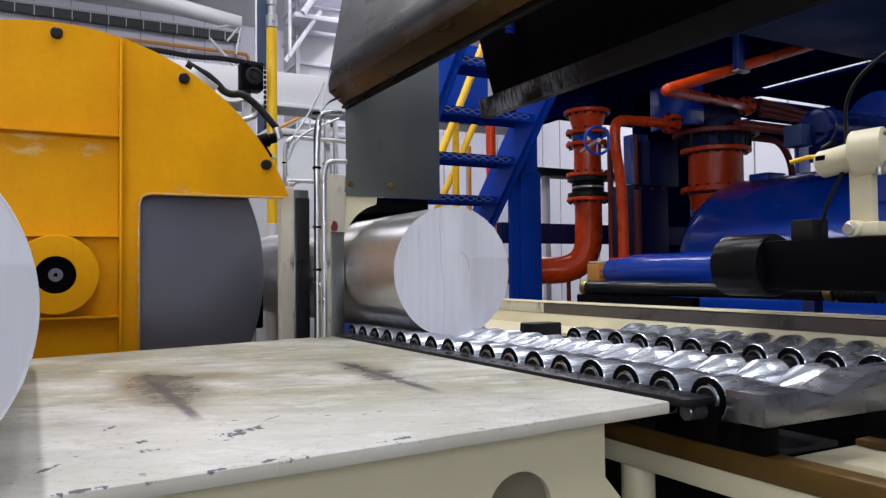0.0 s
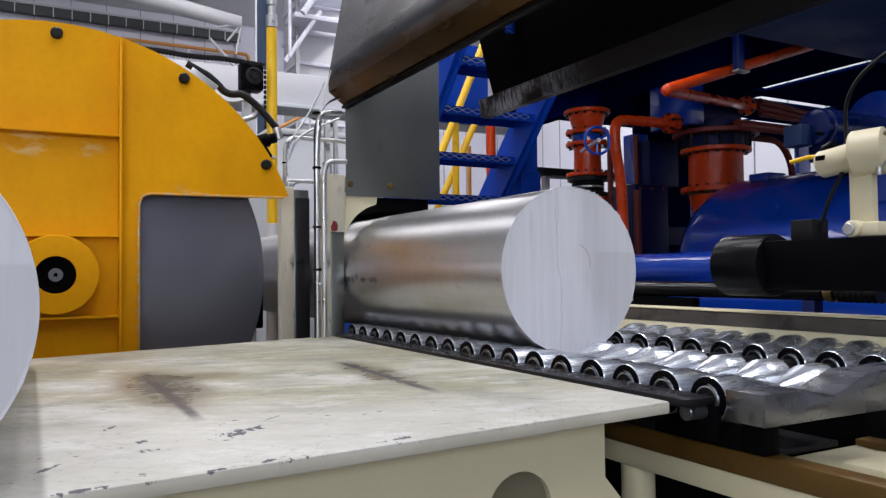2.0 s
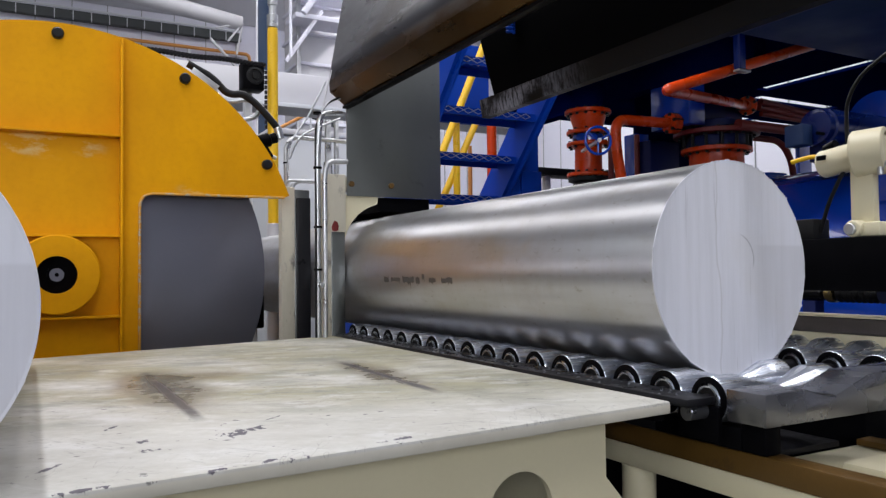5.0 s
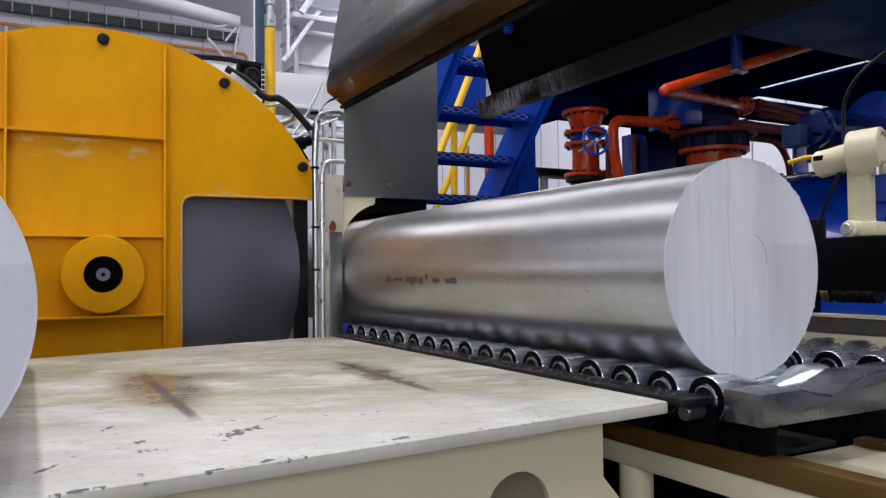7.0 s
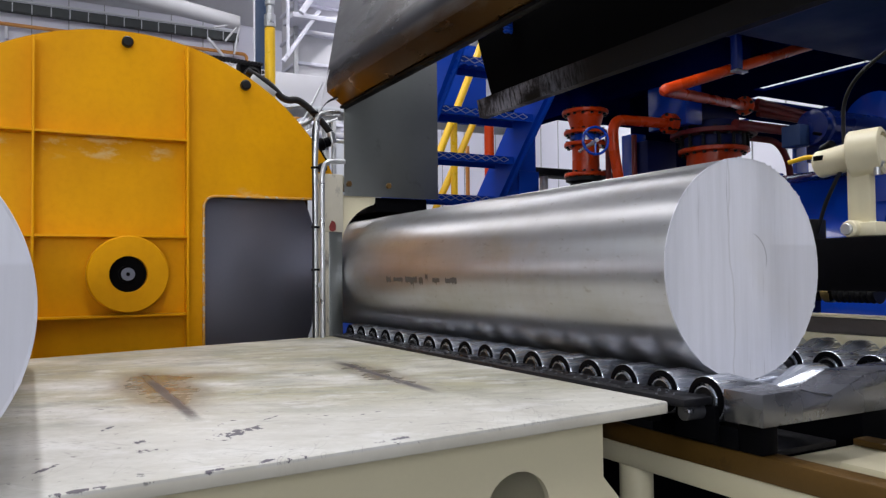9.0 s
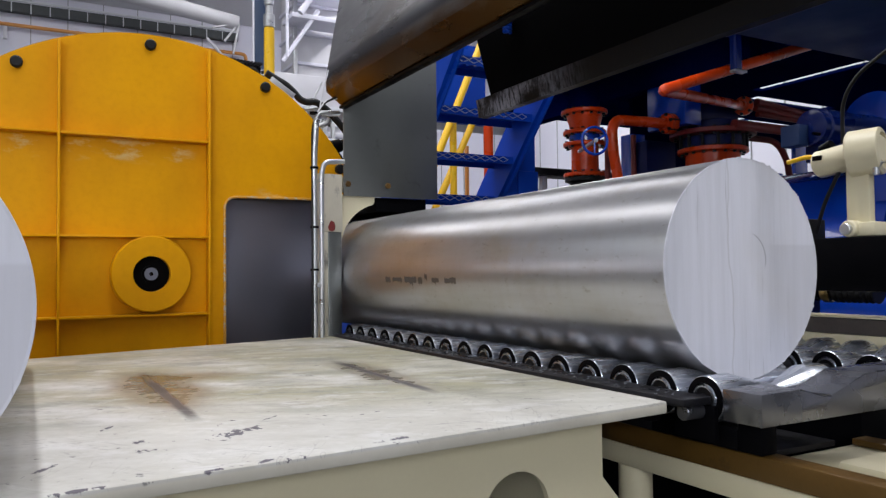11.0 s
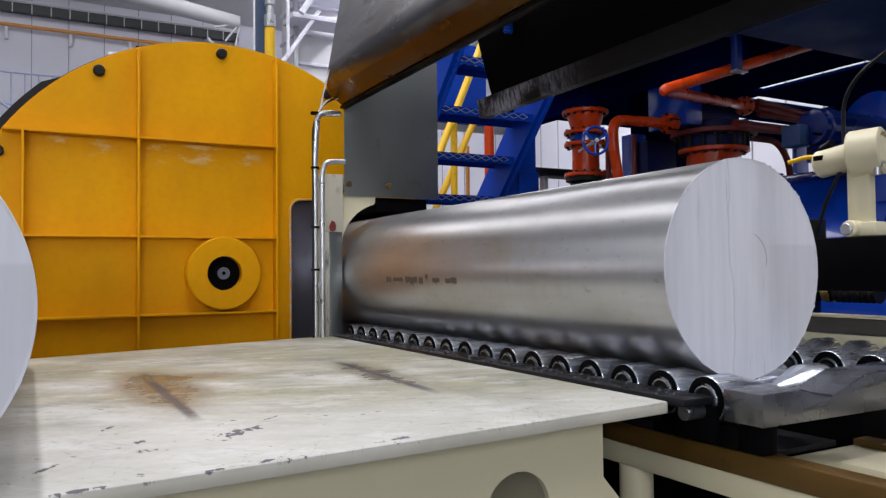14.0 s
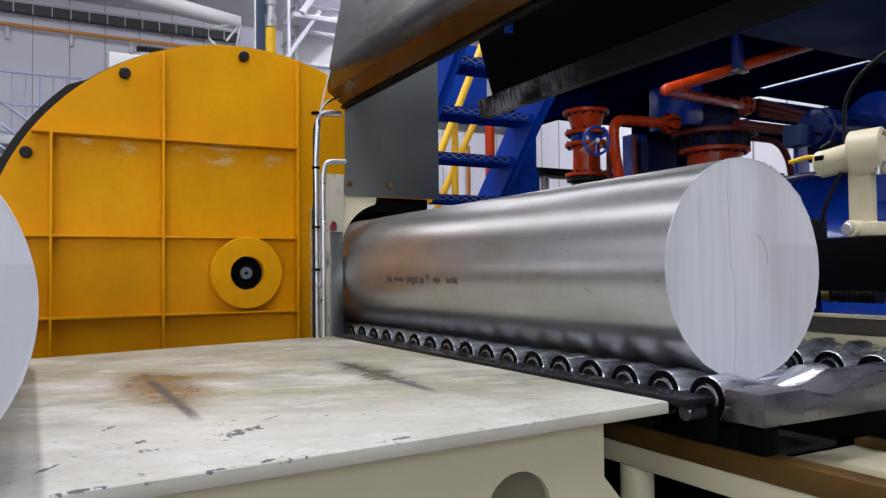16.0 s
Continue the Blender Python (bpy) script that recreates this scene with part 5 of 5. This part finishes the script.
# ---- things behind the saw ----
def background():
    p = thing("yellow_post", "yellow pipe post with a grey coupling", "post", (1.142, 4.0, 0))
    part("pipe", rod((0, 0, 1.36), (0, 0, 2.41), 0.028, 24), YELLOW_EDGE, p)
    part("stand", rod((0, 0, 0), (0, 0, 1.359), 0.034, 24), STEEL_WHITE, p, "pale grey lower stand")
    part("coupling", lathe([(0.022, 0), (0.030, 0.005), (0.030, 0.07), (0.02, 0.075), (0.02, 0.12), (0.026, 0.125), (0.026, 0.2), (0.016, 0.205), (0.016, 1.2)], (0, 0, 2.41), (0, 0, 5), 20), GALV, p)
    c = thing("chain_drive", "black sprocket box with a roller chain", "chain drive", (0.015, 3.9, 0))
    part("sprocket_box", box(0.945, 1.055, 0, 0.10, 2.045, 2.190, 0.006), BLACK, c)
    part("sprocket", lathe([(0.045, 0), (0.045, 0.010), (0.034, 0.012), (0.032, 0.004), (0.018, 0.004), (0.016, 0.014)], (1.005, 0.0, 2.115), (1.005, -1, 2.115), 28), RUBBER, c)
    bm = bmesh.new()
    for i in range(34):
        x = 0.45 + 0.018 * i
        z = 2.183 - 0.005 * (x - 0.45) + 0.003 * math.sin(i * 0.35)
        add_box(bm, x - 0.008, x + 0.008, -0.006, 0.006, z - 0.014, z + 0.014, 0.004)
        add_rod(bm, (x + 0.009, -0.014, z), (x + 0.009, 0.014, z), 0.008, 8)
    part("chain", bm, DARK_STEEL, c, smooth=False)
    bm = bmesh.new()
    for i in range(12):
        z = 2.14 - 0.026 * i
        add_box(bm, 1.055, 1.069, -0.006, 0.006, z - 0.010, z + 0.010, 0.003)
    part("chain_drop", bm, DARK_STEEL, c, smooth=False)
    part("stand", box(0.98, 1.02, 0.11, 0.16, 0, 2.1, 0.004), GREY_PAINT, c)
    m = thing("grey_machine_housing", "pale grey machine housing behind the saw", "machine", (0, 0, 0))
    part("housing", box(1.42, 2.6, 5.0, 6.0, 0.0, 2.03, 0.03), GREY_PAINT, m)
    part("lid", box(1.40, 2.62, 4.98, 6.02, 2.031, 2.07, 0.01), STEEL_WHITE, m)
    part("window", box(1.78, 1.84, 4.985, 5.001, 1.78, 1.86, 0.004), SLOT_GREY, m)
    k = thing("crane_girder", "pale grey box girder across the hall", "girder", (0, 7.0, 0))
    part("web", box(0.6, 5.0, 0, 0.3, 2.70, 3.00, 0.01), STEEL_WHITE, k)
    part("flange", box(0.6, 5.0, -0.05, 0.35, 2.66, 2.699, 0.005), GREY_PAINT, k)
    for x in (0.62, 4.8):
        part("leg", box(x, x + 0.18, 0.08, 0.24, 0, 2.66, 0.01), STEEL_WHITE, k)
    k = thing("pipe_frame", "bent galvanised pipe frame beside the clamp", "pipe frame", (0, 3.3, 0))
    part("pipe", tube([(1.0, 0, 0), (1.0, 0, 1.66), (1.03, 0, 1.70), (1.30, 0, 1.70)], 0.010, 0.04), GALV, k)
    part("pipe", tube([(1.035, 0.02, 0), (1.035, 0.02, 1.49), (1.06, 0.02, 1.508), (1.30, 0.02, 1.508)], 0.010, 0.03), GALV, k)
    part("cable", tube([(1.0, -0.02, 1.2), (1.005, -0.02, 1.66), (1.10, -0.02, 1.80), (1.18, -0.02, 1.96)], 0.004, 0.05, 8), GALV, k)
    part("cable", tube([(1.01, -0.02, 1.60), (1.05, -0.02, 1.70), (1.14, -0.02, 1.75), (1.25, -0.02, 1.80)], 0.005, 0.05, 8), GALV, k)
    for z in (1.3, 1.58):
        part("cable_tie", lathe([(0.013, 0), (0.013, 0.007)], (1.0, 0, z), (1.0, 0, z + 1), 14), BLACK, k)
    part("upright", box(1.20, 1.225, 0.03, 0.055, 0, 1.80, 0.002), GALV, k)
    part("upright", box(1.245, 1.262, 0.03, 0.055, 0, 1.80, 0.002), GALV, k)
    e = thing("far_handrail", "orange sloping handrail with grey steps behind", "railing", (0, 10.0, 0))
    part("rail", rod((2.75, 0, 2.94), (3.75, 0, 3.52), 0.022, 12), ORANGE, e)
    part("stringer", box(-0.60, 0.60, 0.05, 0.10, -0.07, 0.07, 0.004), SLOT_GREY, e).matrix_basis = pose(3.2, 0, 3.38, 0, 17, 0)
    for i in range(5):
        x = 2.82 + 0.19 * i
        part("baluster", rod((x, 0.02, 2.70), (x, 0.02, 2.98 + 0.58 * (x - 2.75)), 0.012, 8), GREY_PAINT, e)
    part("deck", box(2.6, 3.9, 0.0, 0.8, 2.62, 2.70, 0.01), GREY_PAINT, e)
    for x in (2.65, 3.8):
        part("post", box(x, x + 0.08, 0.1, 0.18, 0, 2.62, 0.004), GREY_PAINT, e)
    d = thing("cable_duct", "dark slotted cable duct along the hall wall", "cable duct", (0, 15.8, 0))
    part("tray", box(-8, 3.85, 0, 0.15, 5.93, 6.10, 0.005), SLOT_GREY, d)
    part("rail", box(-8, 3.85, -0.03, 0.0, 6.11, 6.15, 0.003), GREY_PAINT, d)
    for i in range(36):
        part("strap", box(-7.5 + 0.315 * i, -7.482 + 0.315 * i, -0.012, -0.002, 5.91, 6.12, 0.001), GREY_PAINT, d)
    o = thing("orange_conduit", "orange conduit with white hangers on the wall", "conduit", (0, 15.85, 0))
    part("pipe", tube([(-8, 0, 5.69), (4.03, 0, 5.69), (4.03, 0, 0)], 0.035, 0.1), ORANGE, o)
    for i in range(11):
        part("hanger", box(-7.72 + 1.05 * i, -7.66 + 1.05 * i, -0.02, 0.05, 5.42, 5.65, 0.003), STEEL_WHITE, o)
    n = thing("wall_notice", "small white notice on the hall wall", "notice", (1.97, 15.97, 5.35))
    part("board", box(-0.15, 0.15, 0, 0.02, -0.08, 0.08, 0.003), STEEL_WHITE, n)
    k = thing("steel_column", "dark blue steel column by the hall wall", "column", (0, 12.0, 0))
    part("flange", box(3.19, 3.42, 0, 0.02, 0, 8.6, 0.003), SLATE, k)
    part("web", box(3.295, 3.315, 0.021, 0.24, 0, 8.6, 0.003), SLATE, k)
    part("edge_strip", box(3.16, 3.188, 0.0, 0.02, 0, 8.6, 0.002), STEEL_WHITE, k)
    r = thing("roof_truss", "white tubular roof truss under the hall roof", "truss", (0, 13.0, 0))
    part("chord", lathe([(0.30, 0), (0.12, 11.15)], (-7.9, 0, 6.75), (3.2, 0, 5.38), 20), STEEL_WHITE, r)
    for dx, dz in ((-0.25, -0.35), (-0.45, -0.15), (-0.10, -0.55)):
        part("brace", rod((3.18, -0.05, 5.38), (3.18 + dx, -0.05, 5.38 + dz), 0.018), STEEL_WHITE, r)
    part("tie", rod((2.65, 0, 5.06), (3.2, 0, 4.5), 0.025), STEEL_WHITE, r)
    for x in (-0.5, 0.9, 2.1):
        part("web_bar", rod((x, 0, 5.86 - 0.11 * x), (x + 0.5, 0, 7.6), 0.035), STEEL_WHITE, r)
        part("web_bar", rod((x + 0.1, 0, 5.86 - 0.11 * x), (x + 0.95, 0, 7.6), 0.03), GALV, r)
    g = thing("white_silo", "white panelled tower in the far bay", "tower", (0, 12.0, 0))
    part("shaft", box(3.95, 4.75, 0.3, 1.1, 0, 8.5, 0.02), STEEL_WHITE, g)
    for z in (3.6, 4.1, 4.6, 5.1, 5.6, 6.1):
        part("ledge", box(3.92, 4.78, 0.24, 1.12, z, z + 0.05, 0.005), WHITE_WALL, g)
    part("corner_post", box(3.86, 3.93, 0.1, 0.17, 0, 8.5, 0.004), GALV, g)
    for a, c, q in (((4.372, 1.0, 6.09), (5.013, 1.0, 5.57), 0.055), ((3.55, -0.3, 4.45), (4.15, -0.3, 5.35), 0.035), ((3.78, -0.5, 5.2), (4.45, -0.5, 6.2), 0.05), ((3.60, -0.4, 4.5), (3.60, -0.4, 5.9), 0.025)):
        part("brace", rod(a, c, q), WHITE_WALL, g)
    part("platform", box(3.70, 4.72, -0.35, 0.2, 5.18, 5.26, 0.01), WHITE_WALL, g)
    part("sill", box(3.70, 4.72, -0.35, 0.2, 5.62, 5.70, 0.01), WHITE_WALL, g)
    tagged(part("roof_soffit", prism([(-8.0, 0.0), (10.0, 0.0), (10.0, 0.06), (-8.0, 0.06)], -4.6), ROOF), "pale grey sloping roof sheet at the eave", "ceiling", kind="structure").matrix_basis = pose(0, 15.98, 6.34, -17, 0, 0)
    s = thing("access_stairs", "pale blue access stairs and railing by the hall wall", "stairs", (0, 14.2, 0))
    for i in range(20):
        part("baluster", rod((-3.03 + 0.2 * i, 0, 3.4), (-3.03 + 0.2 * i, 0, 4.43), 0.011, 8), BLUE_PALE, s)
    for z in (3.45, 3.90, 4.43):
        part("rail", rod((-3.05, 0, z), (0.78, 0, z), 0.018, 8), BLUE_PALE, s)
    part("end_post", rod((0.78, 0, 3.3), (0.78, 0, 4.45), 0.024, 10), BLUE_PALE, s)
    part("landing", box(-3.05, 0.80, 0.0, 1.2, 3.25, 3.39, 0.01), GREY_PAINT, s)
    for dz in (0.0, 0.35, 0.7):
        part("stair_rail", rod((-2.2, -0.5, 4.75 + dz - 0.3), (0.15, -0.5, 3.05 + dz - 0.3), 0.022, 8), BLUE_PALE, s)
    part("stair_stringer", box(-1.6, 1.6, -0.52, -0.48, -0.12, 0.12, 0.005), BLUE_PALE, s).matrix_basis = pose(-1.1, 0, 3.35, 0, 36, 0)
    for x in (-2.8, 0.6):
        part("leg", box(x, x + 0.12, 0.5, 0.62, 0, 3.25, 0.005), GREY_PAINT, s)
    # hall lamps
    for (lx, ly), wide in zip(HALL_LAMPS, LAMP_WIDTHS):
        lamp = thing("hall_lamp", "long white hall lamp housing under the roof", "lamp", (lx, ly, 8.25), group="hall lamps")
        part("housing", box(-wide / 2 - 0.06, wide / 2 + 0.06, -2.85, 2.85, 0.0, 0.35, 0.01), STEEL_WHITE, lamp)


# ---- build ----
hall()
outfeed_table()
moving_billet = billet("sawn_billet", "long bright aluminium billet rolling along the conveyor", 3.2, (1.145, 2.04, 1.092))
ink_stamp(moving_billet)
still_billet = billet("stored_billet", "aluminium billet resting on the outfeed table", 1.3, (-0.19, 0.87, 1.0595), 0.0012)
circular_saw = saw()
saw_station()
hood()
conveyor()
press()
stairs()
stop_arm()
background()


def motions():
    along = [(0, 2.041), (0.5, 1.894), (1.0, 1.747), (1.5, 1.602), (2.0, 1.460), (2.5, 1.313), (3.0, 1.171), (3.2, 1.121), (3.5, 1.093), (4.0, 1.055), (4.5, 1.020), (5.0, 0.986), (5.4, 0.960),
             (5.6, 0.952), (5.8, 0.951), (16.0, 0.951)]
    walk(moving_billet, [(t, pose(1.145, y, 1.092)) for t, y in along])
    feed = [(0, 0.0793), (6.5, 0.0793), (6.6, 0.0793), (6.7, 0.217), (7.0, 0.2290), (8.0, 0.2680), (9.0, 0.3070), (10.0, 0.3460), (11.0, 0.3850), (11.5, 0.4045), (12.0, 0.4240), (12.5, 0.4440),
            (13.0, 0.4650), (13.1, 0.5940), (13.5, 0.6100), (14.0, 0.6300), (14.5, 0.6500), (15.0, 0.6705), (15.5, 0.6910), (16.0, 0.7090)]
    walk(circular_saw, [(t, pose(x * SAW_K, SAW_Y, 1.0947)) for t, x in feed])


motions()
